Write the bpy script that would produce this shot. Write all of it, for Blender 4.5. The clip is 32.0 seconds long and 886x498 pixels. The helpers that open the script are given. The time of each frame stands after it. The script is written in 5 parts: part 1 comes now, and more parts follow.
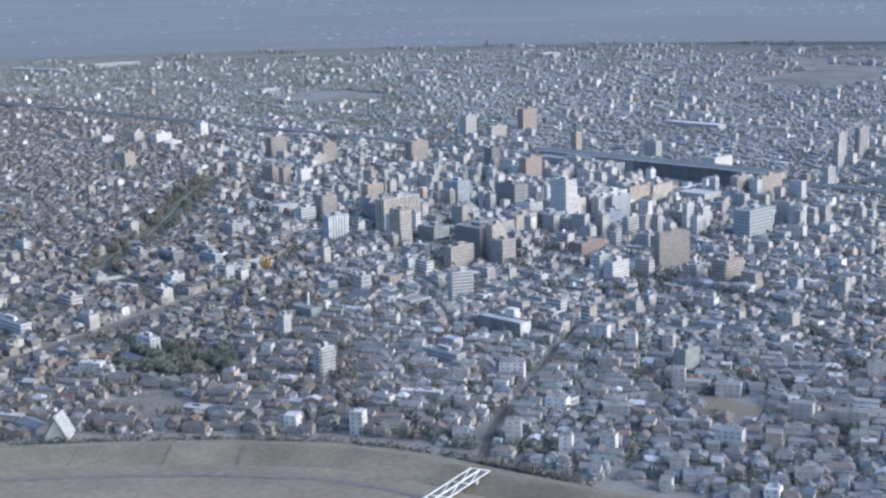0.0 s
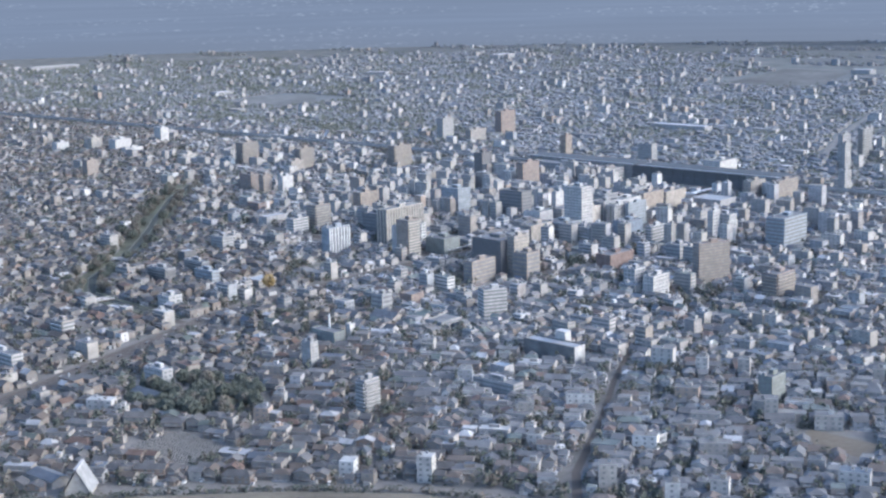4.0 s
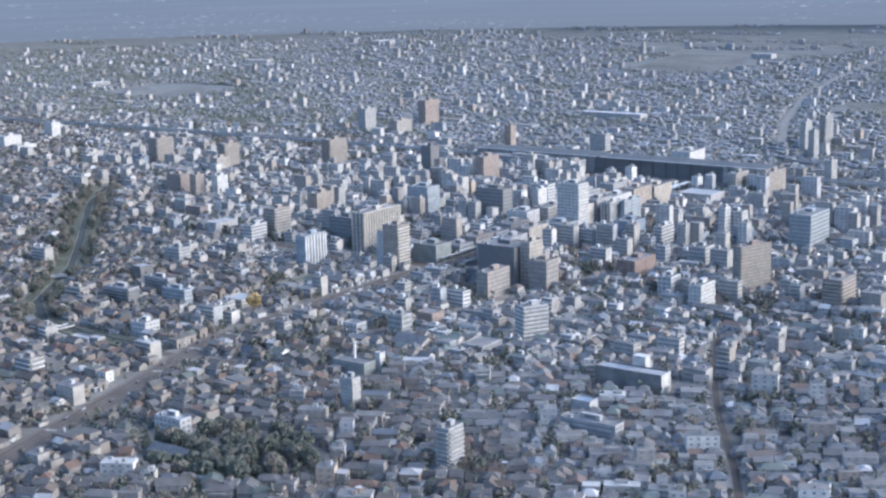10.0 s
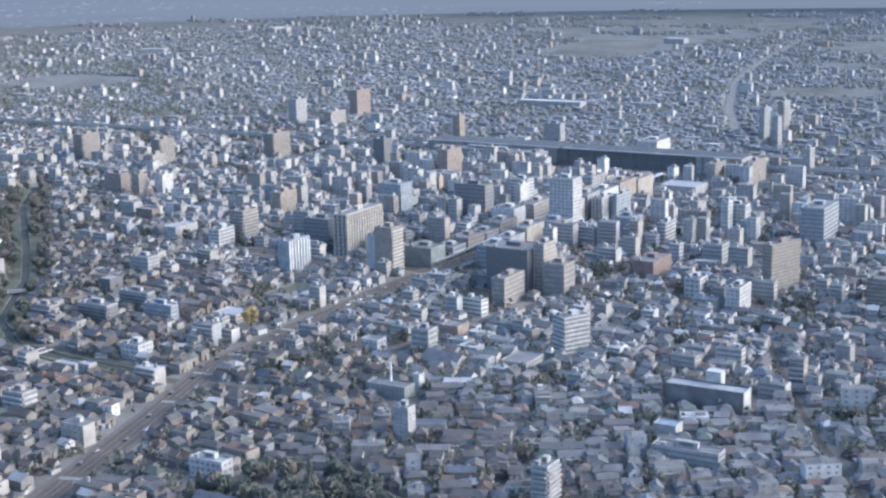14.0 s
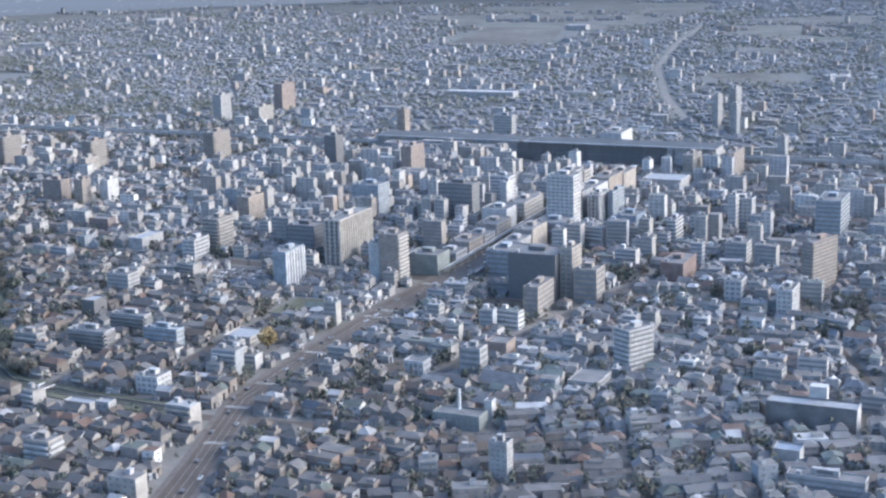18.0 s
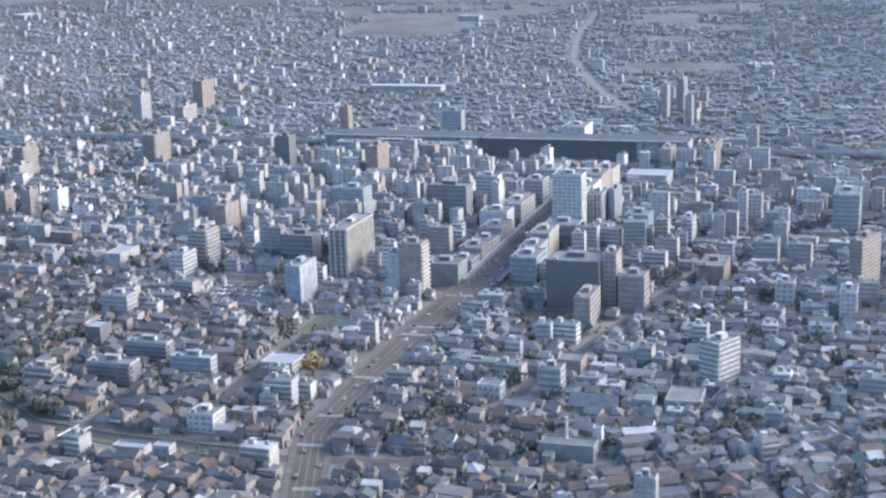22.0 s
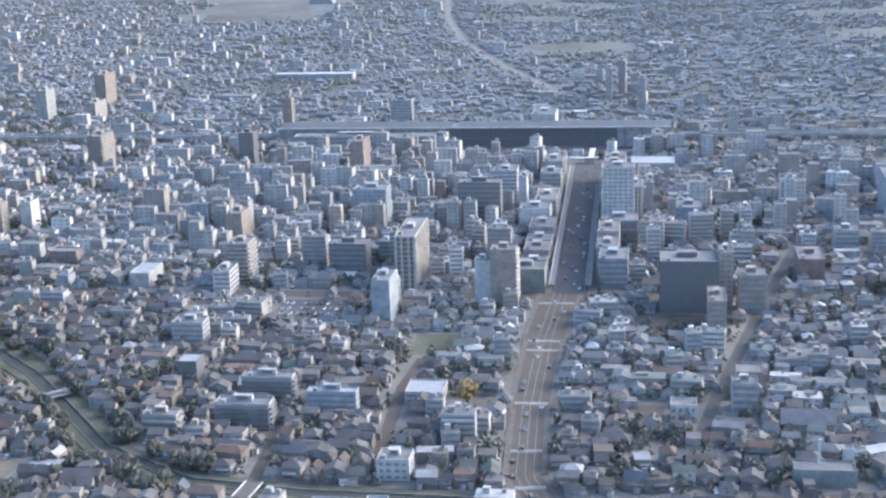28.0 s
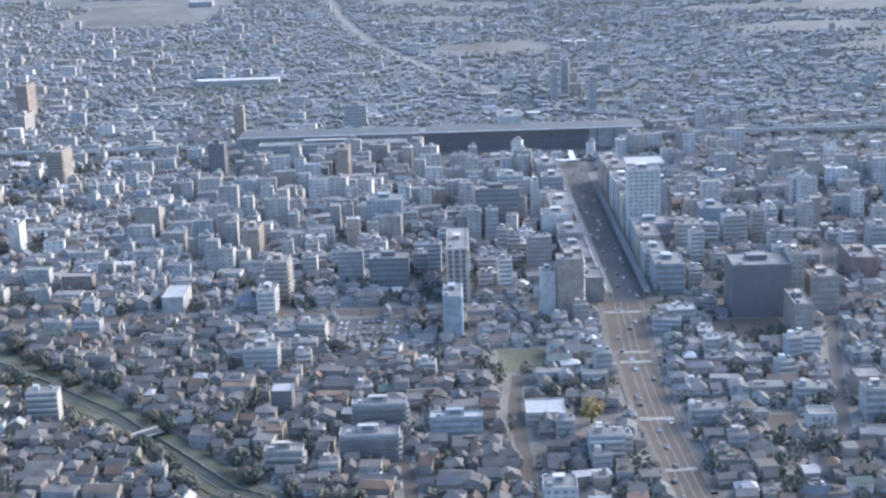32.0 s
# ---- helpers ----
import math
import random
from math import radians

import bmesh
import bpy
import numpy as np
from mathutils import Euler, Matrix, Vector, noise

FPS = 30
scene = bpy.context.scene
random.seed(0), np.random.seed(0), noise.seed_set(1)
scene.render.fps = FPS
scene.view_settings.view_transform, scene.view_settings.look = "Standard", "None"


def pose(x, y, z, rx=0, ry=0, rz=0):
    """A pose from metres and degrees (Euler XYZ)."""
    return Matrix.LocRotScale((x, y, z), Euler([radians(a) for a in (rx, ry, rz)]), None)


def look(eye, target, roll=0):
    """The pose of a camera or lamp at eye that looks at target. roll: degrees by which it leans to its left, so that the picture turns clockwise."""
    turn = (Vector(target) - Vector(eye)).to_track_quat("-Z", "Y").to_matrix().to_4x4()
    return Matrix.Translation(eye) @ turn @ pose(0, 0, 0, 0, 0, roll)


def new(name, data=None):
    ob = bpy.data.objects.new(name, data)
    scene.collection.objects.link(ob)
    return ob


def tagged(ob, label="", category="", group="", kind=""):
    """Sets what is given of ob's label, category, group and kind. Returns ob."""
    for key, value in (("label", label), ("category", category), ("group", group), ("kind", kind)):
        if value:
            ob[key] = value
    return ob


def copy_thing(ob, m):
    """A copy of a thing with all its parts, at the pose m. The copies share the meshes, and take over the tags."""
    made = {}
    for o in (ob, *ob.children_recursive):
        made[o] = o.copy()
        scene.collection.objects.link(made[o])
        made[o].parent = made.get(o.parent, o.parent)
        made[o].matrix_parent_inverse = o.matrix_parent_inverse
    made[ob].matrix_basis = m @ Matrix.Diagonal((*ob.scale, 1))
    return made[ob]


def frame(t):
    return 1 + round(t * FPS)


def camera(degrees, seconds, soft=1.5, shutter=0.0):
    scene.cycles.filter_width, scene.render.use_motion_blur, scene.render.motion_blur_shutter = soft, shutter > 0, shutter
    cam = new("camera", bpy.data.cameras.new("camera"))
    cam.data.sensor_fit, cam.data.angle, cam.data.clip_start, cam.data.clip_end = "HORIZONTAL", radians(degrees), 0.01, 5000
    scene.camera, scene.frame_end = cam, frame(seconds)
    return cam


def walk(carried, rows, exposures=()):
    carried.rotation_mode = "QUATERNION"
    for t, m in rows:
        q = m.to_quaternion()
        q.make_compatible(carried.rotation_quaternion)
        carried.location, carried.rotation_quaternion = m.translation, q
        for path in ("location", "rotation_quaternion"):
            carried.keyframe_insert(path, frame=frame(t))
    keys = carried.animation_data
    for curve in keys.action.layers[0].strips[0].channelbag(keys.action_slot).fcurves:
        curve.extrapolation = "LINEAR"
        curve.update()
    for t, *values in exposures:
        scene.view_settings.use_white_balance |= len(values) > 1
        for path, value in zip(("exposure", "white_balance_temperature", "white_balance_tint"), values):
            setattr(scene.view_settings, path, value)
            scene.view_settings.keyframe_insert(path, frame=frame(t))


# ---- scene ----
cam = camera(33.0, 32.0, soft=2.5)
PATH = [
    (0, (1109.8, -1052.8, 303.1), (404.0, -371.9, 107.4), -1.52),
    (0.5, (1091.5, -1050.4, 301.7), (388.4, -366.6, 106.4), -1.59),
    (1, (1073.2, -1047.9, 300.3), (373.1, -361.0, 105.4), -1.65),
    (1.5, (1054.9, -1045.5, 298.9), (358.3, -354.9, 104.2), -1.64),
    (2, (1036.6, -1043.1, 297.5), (345.3, -347.3, 102.4), -1.57),
    (2.5, (1018.2, -1040.6, 296.2), (333.4, -338.6, 100.8), -1.55),
    (3, (999.9, -1038.1, 294.9), (320.9, -330.4, 99.7), -1.51),
    (3.5, (981.5, -1035.7, 293.6), (307.8, -322.9, 98.4), -1.50),
    (5.5, (907.8, -1025.7, 289.0), (258.5, -290.7, 94.0), -1.43),
    (6, (889.4, -1023.3, 287.9), (247.4, -282.0, 91.8), -1.37),
    (6.5, (870.9, -1020.8, 286.8), (236.1, -273.7, 89.6), -1.33),
    (7, (852.4, -1018.2, 285.8), (224.6, -265.5, 87.6), -1.34),
    (7.5, (833.9, -1015.7, 284.9), (213.4, -257.1, 86.1), -1.31),
    (8, (815.3, -1013.2, 283.9), (203.9, -247.5, 83.9), -1.28),
    (8.5, (796.8, -1010.7, 283.0), (194.4, -238.4, 81.1), -1.29),
    (9, (778.2, -1008.1, 282.1), (182.4, -231.1, 78.9), -1.34),
    (9.5, (759.6, -1005.6, 281.3), (171.9, -222.8, 76.7), -1.31),
    (10, (741.0, -1003.1, 280.5), (162.7, -213.5, 75.0), -1.37),
    (10.5, (722.4, -1000.5, 279.7), (153.1, -204.8, 73.1), -1.41),
    (11, (703.7, -998.0, 279.0), (144.7, -195.3, 71.1), -1.40),
    (11.5, (685.1, -995.4, 278.3), (136.4, -186.0, 68.9), -1.40),
    (12, (666.4, -992.8, 277.6), (127.5, -177.3, 66.8), -1.42),
    (12.5, (647.7, -990.3, 277.0), (118.5, -168.8, 64.6), -1.42),
    (13, (629.0, -987.7, 276.4), (108.6, -160.9, 62.8), -1.41),
    (13.5, (610.3, -985.1, 275.8), (99.7, -152.5, 60.9), -1.40),
    (14, (591.5, -982.5, 275.3), (92.4, -143.3, 59.2), -1.38),
    (14.5, (572.8, -979.9, 274.8), (83.8, -135.1, 57.4), -1.40),
    (16.5, (497.6, -969.4, 273.1), (55.2, -100.9, 49.8), -1.61),
    (17, (478.7, -966.8, 272.8), (47.9, -92.8, 48.2), -1.67),
    (17.5, (459.9, -964.2, 272.5), (40.0, -85.0, 47.3), -1.72),
    (18, (441.0, -961.5, 272.3), (33.3, -76.8, 46.3), -1.68),
    (18.5, (422.1, -958.9, 272.0), (26.8, -68.8, 45.2), -1.65),
    (19, (403.2, -956.2, 271.9), (20.0, -61.1, 43.8), -1.62),
    (19.5, (384.2, -953.6, 271.7), (10.7, -54.8, 42.1), -1.72),
    (20, (365.3, -950.9, 271.6), (3.7, -47.5, 40.9), -1.67),
    (20.5, (346.3, -948.2, 271.5), (-0.7, -39.3, 40.1), -1.72),
    (21, (327.3, -945.6, 271.5), (-5.3, -31.5, 39.3), -1.74),
    (21.5, (308.3, -942.9, 271.4), (-11.6, -24.6, 38.0), -1.74),
    (22, (289.3, -940.2, 271.5), (-14.8, -17.0, 36.3), -1.79),
    (22.5, (270.2, -937.5, 271.5), (-18.5, -10.0, 34.0), -1.82),
    (23, (251.2, -934.8, 271.6), (-22.4, -3.1, 32.4), -1.86),
    (23.5, (232.1, -932.1, 271.7), (-26.0, 3.5, 30.9), -1.90),
    (24, (213.0, -929.4, 271.9), (-31.3, 9.6, 29.7), -1.99),
    (24.5, (193.9, -926.6, 272.1), (-36.5, 15.4, 28.1), -2.09),
    (25, (174.8, -923.9, 272.3), (-42.1, 20.8, 26.4), -2.09),
    (25.5, (155.6, -921.2, 272.6), (-48.2, 26.0, 24.9), -2.15),
    (27.5, (78.9, -910.2, 274.0), (-78.1, 44.7, 21.8), -1.95),
    (28, (59.6, -907.4, 274.4), (-86.9, 49.0, 21.8), -1.89),
    (28.5, (40.4, -904.7, 274.9), (-94.2, 53.4, 22.0), -1.93),
    (29, (21.1, -901.9, 275.4), (-99.5, 57.9, 22.0), -2.02),
    (29.5, (1.8, -899.1, 275.9), (-98.0, 62.8, 21.6), -1.99),
    (30, (-17.5, -896.3, 276.5), (-101.7, 67.0, 21.6), -2.04),
    (30.5, (-36.8, -893.5, 277.1), (-106.8, 70.7, 21.3), -2.08),
    (31, (-56.1, -890.7, 277.7), (-111.5, 74.3, 21.4), -2.07),
    (31.5, (-75.5, -887.9, 278.4), (-116.5, 77.6, 21.5), -2.08),
    (32, (-94.9, -885.1, 279.1), (-118.9, 80.9, 21.7), -2.08),
]
walk(cam, [(t, look(eye, target, roll)) for t, eye, target, roll in PATH],
     exposures=[(0.0, -0.01, 5150, 11), (9.0, 0.06, 5150, 11), (19.0, 0.23, 5270, 11), (28.0, 0.47, 5370, 11), (32.0, 0.51, 5370, 11)])

# ---- light: low late-autumn sun from the south, hazy sky ----
SUN_EL, SUN_AZ = radians(29), radians(32)          # azimuth from +x towards +y
to_sun = Vector((math.cos(SUN_EL) * math.cos(SUN_AZ), math.cos(SUN_EL) * math.sin(SUN_AZ), math.sin(SUN_EL)))
sun_data = bpy.data.lights.new("sun", "SUN")
sun_data.energy, sun_data.angle, sun_data.color = 0.34, radians(5.0), (1.0, 0.87, 0.72)
sun = new("sun", sun_data)
sun.matrix_world = look(to_sun * 100, (0, 0, 0))
world = bpy.data.worlds.new("world")
scene.world = world
world.use_nodes = True
wn = world.node_tree
sky = wn.nodes.new("ShaderNodeTexSky")
sky.sky_type, sky.sun_disc = "NISHITA", False
sky.sun_elevation, sky.sun_rotation = SUN_EL, math.pi / 2 - SUN_AZ
sky.air_density, sky.dust_density, sky.ozone_density = 1.2, 5.0, 1.5
wn.links.new(sky.outputs[0], wn.nodes["Background"].inputs[0])
wn.nodes["Background"].inputs[1].default_value = 0.40


# ---- materials ----
# sheen weight that imitates haze at shallow viewing angles
HAZE_SHEEN = 0.05


def material(name, rough=0.8, metal=0.0):
    m = bpy.data.materials.new(name)
    m.use_nodes = True
    b = m.node_tree.nodes["Principled BSDF"]
    b.inputs["Roughness"].default_value, b.inputs["Metallic"].default_value = rough, metal
    return m, m.node_tree, b


def grained(nt, b, source, scale=0.25, amount=0.25, fine=1.5, bump=0.0):
    """Multiplies a colour with two scales of noise (stains and grain) in world metres, under a bluish sheen that
    imitates haze.
    """
    b.inputs["Sheen Weight"].default_value, b.inputs["Sheen Roughness"].default_value = HAZE_SHEEN, 0.3
    b.inputs["Specular IOR Level"].default_value = 0.12
    b.inputs["Sheen Tint"].default_value = (0.86, 0.92, 1.0, 1)
    geo = nt.nodes.new("ShaderNodeNewGeometry")
    mixed = source
    for s, a in ((scale, amount), (fine, amount * 0.6)):
        n = nt.nodes.new("ShaderNodeTexNoise")
        n.inputs["Scale"].default_value, n.inputs["Detail"].default_value = s, 3.0
        nt.links.new(geo.outputs["Position"], n.inputs["Vector"])
        r = nt.nodes.new("ShaderNodeMapRange")
        r.inputs[1].default_value, r.inputs[2].default_value = 0.3, 0.7
        r.inputs[3].default_value, r.inputs[4].default_value = 1 - a, 1 + a
        nt.links.new(n.outputs["Fac"], r.inputs[0])
        x = nt.nodes.new("ShaderNodeMix")
        x.data_type, x.blend_type = "RGBA", "MULTIPLY"
        x.inputs["Factor"].default_value = 1.0
        nt.links.new(mixed, x.inputs["A"])
        nt.links.new(r.outputs[0], x.inputs["B"])
        mixed = x.outputs["Result"]
        if bump and s == fine:
            bp = nt.nodes.new("ShaderNodeBump")
            bp.inputs["Strength"].default_value, bp.inputs["Distance"].default_value = bump, 0.1
            nt.links.new(n.outputs["Fac"], bp.inputs["Height"])
            nt.links.new(bp.outputs[0], b.inputs["Normal"])
    nt.links.new(mixed, b.inputs["Base Color"])


def plain(name, colour, rough=0.8, metal=0.0, scale=0.25, amount=0.2, fine=1.5, bump=0.0):
    m, nt, b = material(name, rough, metal)
    c = nt.nodes.new("ShaderNodeRGB")
    c.outputs[0].default_value = (*colour, 1)
    grained(nt, b, c.outputs[0], scale, amount, fine, bump)
    return m


def palette(name, colours, island=False, rough=0.8, amount=0.2, scale=0.15):
    """A material that takes one of the colours for each object, or for each piece of a joined mesh."""
    m, nt, b = material(name, rough)
    ramp = nt.nodes.new("ShaderNodeValToRGB")
    ramp.color_ramp.interpolation = "CONSTANT"
    total, at, el = sum(w for w, _ in colours), 0.0, ramp.color_ramp.elements
    while len(el) < len(colours):
        el.new(1.0)
    for e, (w, c) in zip(el, colours):
        e.position, e.color = at / total, (*c, 1)
        at += w
    if island:
        src = nt.nodes.new("ShaderNodeNewGeometry").outputs["Random Per Island"]
    else:
        src = nt.nodes.new("ShaderNodeObjectInfo").outputs["Random"]
    nt.links.new(src, ramp.inputs[0])
    grained(nt, b, ramp.outputs[0], scale, amount)
    return m


WALLS = [(14, (0.38, 0.372, 0.36)), (18, (0.33, 0.318, 0.30)), (19, (0.30, 0.29, 0.275)), (17, (0.28, 0.274, 0.267)),
         (8, (0.34, 0.34, 0.35)), (12, (0.255, 0.235, 0.215)), (5, (0.275, 0.288, 0.305)), (4, (0.31, 0.26, 0.22)), (4, (0.245, 0.234, 0.232)), (6, (0.47, 0.47, 0.462))]
ROOFS = [(24, (0.112, 0.113, 0.116)), (20, (0.122, 0.124, 0.128)), (16, (0.135, 0.137, 0.141)), (12, (0.125, 0.11, 0.10)),
         (9, (0.15, 0.151, 0.155)), (3, (0.33, 0.333, 0.337)), (5, (0.14, 0.108, 0.093)), (4, (0.11, 0.124, 0.145)), (4, (0.118, 0.135, 0.127))]
FLATS = [(24, (0.145, 0.143, 0.14)), (22, (0.13, 0.129, 0.13)), (16, (0.16, 0.159, 0.155)), (5, (0.31, 0.31, 0.30)), (6, (0.125, 0.14, 0.133)), (4, (0.12, 0.137, 0.157))]
# darkened, warmer copies of the palettes for near houses, where haze is thin
NEAR_DARK_WALLS = [(16, (0.279, 0.268, 0.252)), (20, (0.243, 0.227, 0.207)), (20, (0.221, 0.203, 0.184)), (16, (0.203, 0.191, 0.18)), (14, (0.184, 0.162, 0.142)), (6, (0.216, 0.221, 0.23)), (4, (0.225, 0.18, 0.149)), (5, (0.437, 0.437, 0.427))]
NEAR_DARK_ROOFS = [(26, (0.0846, 0.0828, 0.0828)), (20, (0.0938, 0.092, 0.092)), (16, (0.106, 0.103, 0.101)), (16, (0.0994, 0.0846, 0.0736)), (8, (0.12, 0.118, 0.117)), (3, (0.258, 0.258, 0.258)), (6, (0.115, 0.0828, 0.0672)), (3, (0.0828, 0.092, 0.109)), (3, (0.0892, 0.101, 0.092))]
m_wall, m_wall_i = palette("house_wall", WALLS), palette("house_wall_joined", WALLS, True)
m_near_wall, m_near_wall_i = palette("near_dark_wall", NEAR_DARK_WALLS), palette("near_dark_wall_joined", NEAR_DARK_WALLS, True)
m_near_roof, m_near_roof_i = palette("near_dark_roof", NEAR_DARK_ROOFS, rough=0.75), palette("near_dark_roof_joined", NEAR_DARK_ROOFS, True, rough=0.75)
m_roof_i = palette("house_roof_joined", ROOFS, True, rough=0.7)
m_flat, m_flat_i = palette("flat_roof", FLATS), palette("flat_roof_joined", FLATS, True)
# distance haze put into the suburb colours: narrow range, bluish roofs
HAZED_SUBURB_WALLS = [(34, (0.215, 0.213, 0.21)), (34, (0.228, 0.226, 0.222)), (16, (0.245, 0.243, 0.24)), (8, (0.215, 0.225, 0.237)), (4, (0.58, 0.58, 0.57))]
HAZED_SUBURB_ROOFS = [(30, (0.145, 0.153, 0.166)), (30, (0.152, 0.16, 0.174)), (16, (0.152, 0.15, 0.152)), (14, (0.162, 0.17, 0.184)), (2, (0.36, 0.365, 0.37)), (4, (0.138, 0.155, 0.178))]
m_hazed_suburb_wall, m_hazed_suburb_roof = palette("hazed_suburb_wall", HAZED_SUBURB_WALLS, True), palette("hazed_suburb_roof", HAZED_SUBURB_ROOFS, True, rough=0.7)
# stronger sheen adds to the imitated haze
for m in (m_hazed_suburb_wall, m_hazed_suburb_roof):
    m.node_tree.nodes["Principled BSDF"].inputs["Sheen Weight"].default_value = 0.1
m_white = plain("white_panel", (0.38, 0.38, 0.375), 0.6)
m_cream = plain("cream_render", (0.36, 0.34, 0.308), 0.7)
m_beige = plain("beige_tile", (0.295, 0.272, 0.245), 0.6)
m_tan = plain("tan_tile", (0.25, 0.222, 0.197), 0.6)
m_brown = plain("brown_tile", (0.23, 0.193, 0.172), 0.6)
m_orange = plain("orange_tile", (0.25, 0.215, 0.182), 0.6)
m_brick = plain("red_brick", (0.185, 0.148, 0.135), 0.75)
m_grey = plain("grey_concrete", (0.29, 0.29, 0.29), 0.8)
m_dark = plain("dark_panel", (0.132, 0.133, 0.138), 0.5, amount=0.06)
m_bluegrey = plain("blue_grey_panel", (0.245, 0.272, 0.30), 0.5)
m_blue = plain("blue_sheet", (0.185, 0.215, 0.255), 0.5)
m_green = plain("green_netting", (0.195, 0.212, 0.204), 0.7)
m_roofgrey = plain("roof_membrane", (0.15, 0.15, 0.15), 0.85, scale=0.1, amount=0.3)
m_rooflight = plain("pale_roof_sheet", (0.25, 0.254, 0.26), 0.45)
m_glass = plain("window_glass", (0.19, 0.197, 0.205), 0.25, amount=0.1)
m_bark = plain("bark", (0.10, 0.075, 0.055), 0.9)
m_conifer = palette("conifer_leaves", [(3, (0.072, 0.08, 0.066)), (2, (0.082, 0.088, 0.072)), (2, (0.066, 0.075, 0.064))], True, 0.8)
m_leaf = palette("broad_leaves", [(3, (0.112, 0.106, 0.088)), (2, (0.098, 0.101, 0.083)), (2, (0.125, 0.106, 0.087))], True, 0.8)
m_ginkgo = palette("ginkgo_leaves", [(3, (0.26, 0.195, 0.095)), (2, (0.22, 0.165, 0.08)), (1, (0.29, 0.22, 0.115))], True, 0.8)
m_steel = plain("white_painted_steel", (0.55, 0.56, 0.56), 0.5)
m_asphalt = plain("asphalt", (0.09, 0.077, 0.065), 0.9, scale=0.05, amount=0.14)
m_paving = plain("pavement_slabs", (0.118, 0.106, 0.095), 0.85, scale=0.2, amount=0.2)
m_paint = plain("road_paint", (0.30, 0.30, 0.285), 0.7)
m_grass = plain("dry_grass", (0.15, 0.13, 0.10), 0.95, scale=0.012, amount=0.24, fine=0.2)
m_green_grass = plain("green_grass", (0.088, 0.09, 0.064), 0.95, scale=0.03, amount=0.35, fine=0.4)
m_station_roof = plain("station_roof_sheet", (0.06, 0.064, 0.07), 0.6, scale=0.08, amount=0.2)
m_levee = plain("levee_grass", (0.13, 0.117, 0.088), 0.95, scale=0.02, amount=0.25, fine=0.3)
m_water = plain("river_water", (0.05, 0.054, 0.045), 0.8, amount=0.1)
m_concrete = plain("viaduct_concrete", (0.30, 0.30, 0.295), 0.85, scale=0.1, amount=0.25)
m_tank = plain("tank_panel", (0.24, 0.245, 0.25), 0.6)
m_street = plain("shopping_street_asphalt", (0.08, 0.079, 0.079), 0.9, scale=0.05, amount=0.15)
m_arcade = plain("arcade_roof_sheet", (0.13, 0.132, 0.135), 0.8)
m_cut = plain("stream_wall_concrete", (0.165, 0.16, 0.15), 0.9, scale=0.1, amount=0.3)
# far soil, its brown greyed to imitate haze
m_soil = plain("paddy_soil", (0.105, 0.105, 0.10), 0.95, scale=0.006, amount=0.3, fine=0.05)

# leaf colours paled to imitate haze over the far trees
m_hazed_wood = palette("hazed_far_woods", [(3, (0.13, 0.138, 0.115)), (2, (0.145, 0.145, 0.12)), (2, (0.12, 0.13, 0.11))], True, 0.9)


def land_material():
    """Dry stubble, paddies and gravel lots, patch by patch, greyed to imitate haze."""
    m, nt, b = material("open_land", 0.95)
    geo = nt.nodes.new("ShaderNodeNewGeometry")
    size = nt.nodes.new("ShaderNodeVectorMath")
    size.operation = "MULTIPLY"
    size.inputs[1].default_value = (0.011, 0.016, 0)
    nt.links.new(geo.outputs["Position"], size.inputs[0])
    cell = nt.nodes.new("ShaderNodeTexVoronoi")
    cell.distance, cell.inputs["Scale"].default_value = "CHEBYCHEV", 1.0
    nt.links.new(size.outputs[0], cell.inputs["Vector"])
    ramp = nt.nodes.new("ShaderNodeValToRGB")
    el = ramp.color_ramp.elements
    el[0].position, el[0].color = 0.15, (0.086, 0.092, 0.092, 1)
    el[1].position, el[1].color = 0.85, (0.112, 0.114, 0.112, 1)
    nt.links.new(cell.outputs["Color"], ramp.inputs[0])
    grained(nt, b, ramp.outputs[0], 0.01, 0.12, 0.08)
    # more sheen than in town, for the imitated haze
    b.inputs["Sheen Weight"].default_value = 0.1
    return m


m_land = land_material()


def ground_material():
    m, nt, b = material("town_ground", 0.95)
    geo = nt.nodes.new("ShaderNodeNewGeometry")
    n = nt.nodes.new("ShaderNodeTexNoise")
    n.inputs["Scale"].default_value, n.inputs["Detail"].default_value = 0.035, 6
    nt.links.new(geo.outputs["Position"], n.inputs["Vector"])
    ramp = nt.nodes.new("ShaderNodeValToRGB")
    el = ramp.color_ramp.elements
    el[0].position, el[0].color = 0.35, (0.135, 0.13, 0.117, 1)
    el[1].position, el[1].color = 0.65, (0.175, 0.166, 0.155, 1)
    e = el.new(0.5)
    e.color = (0.155, 0.146, 0.132, 1)
    nt.links.new(n.outputs["Fac"], ramp.inputs[0])
    grained(nt, b, ramp.outputs[0], 0.01, 0.2, 0.3)
    return m


m_ground = ground_material()


# ---- mesh helpers ----
def mesh_of(name, verts, faces, mats, slots=None):
    me = bpy.data.meshes.new(name)
    me.from_pydata(verts, [], faces)
    for m in mats:
        me.materials.append(m)
    if slots is not None:
        me.polygons.foreach_set("material_index", slots)
    me.update()
    return me


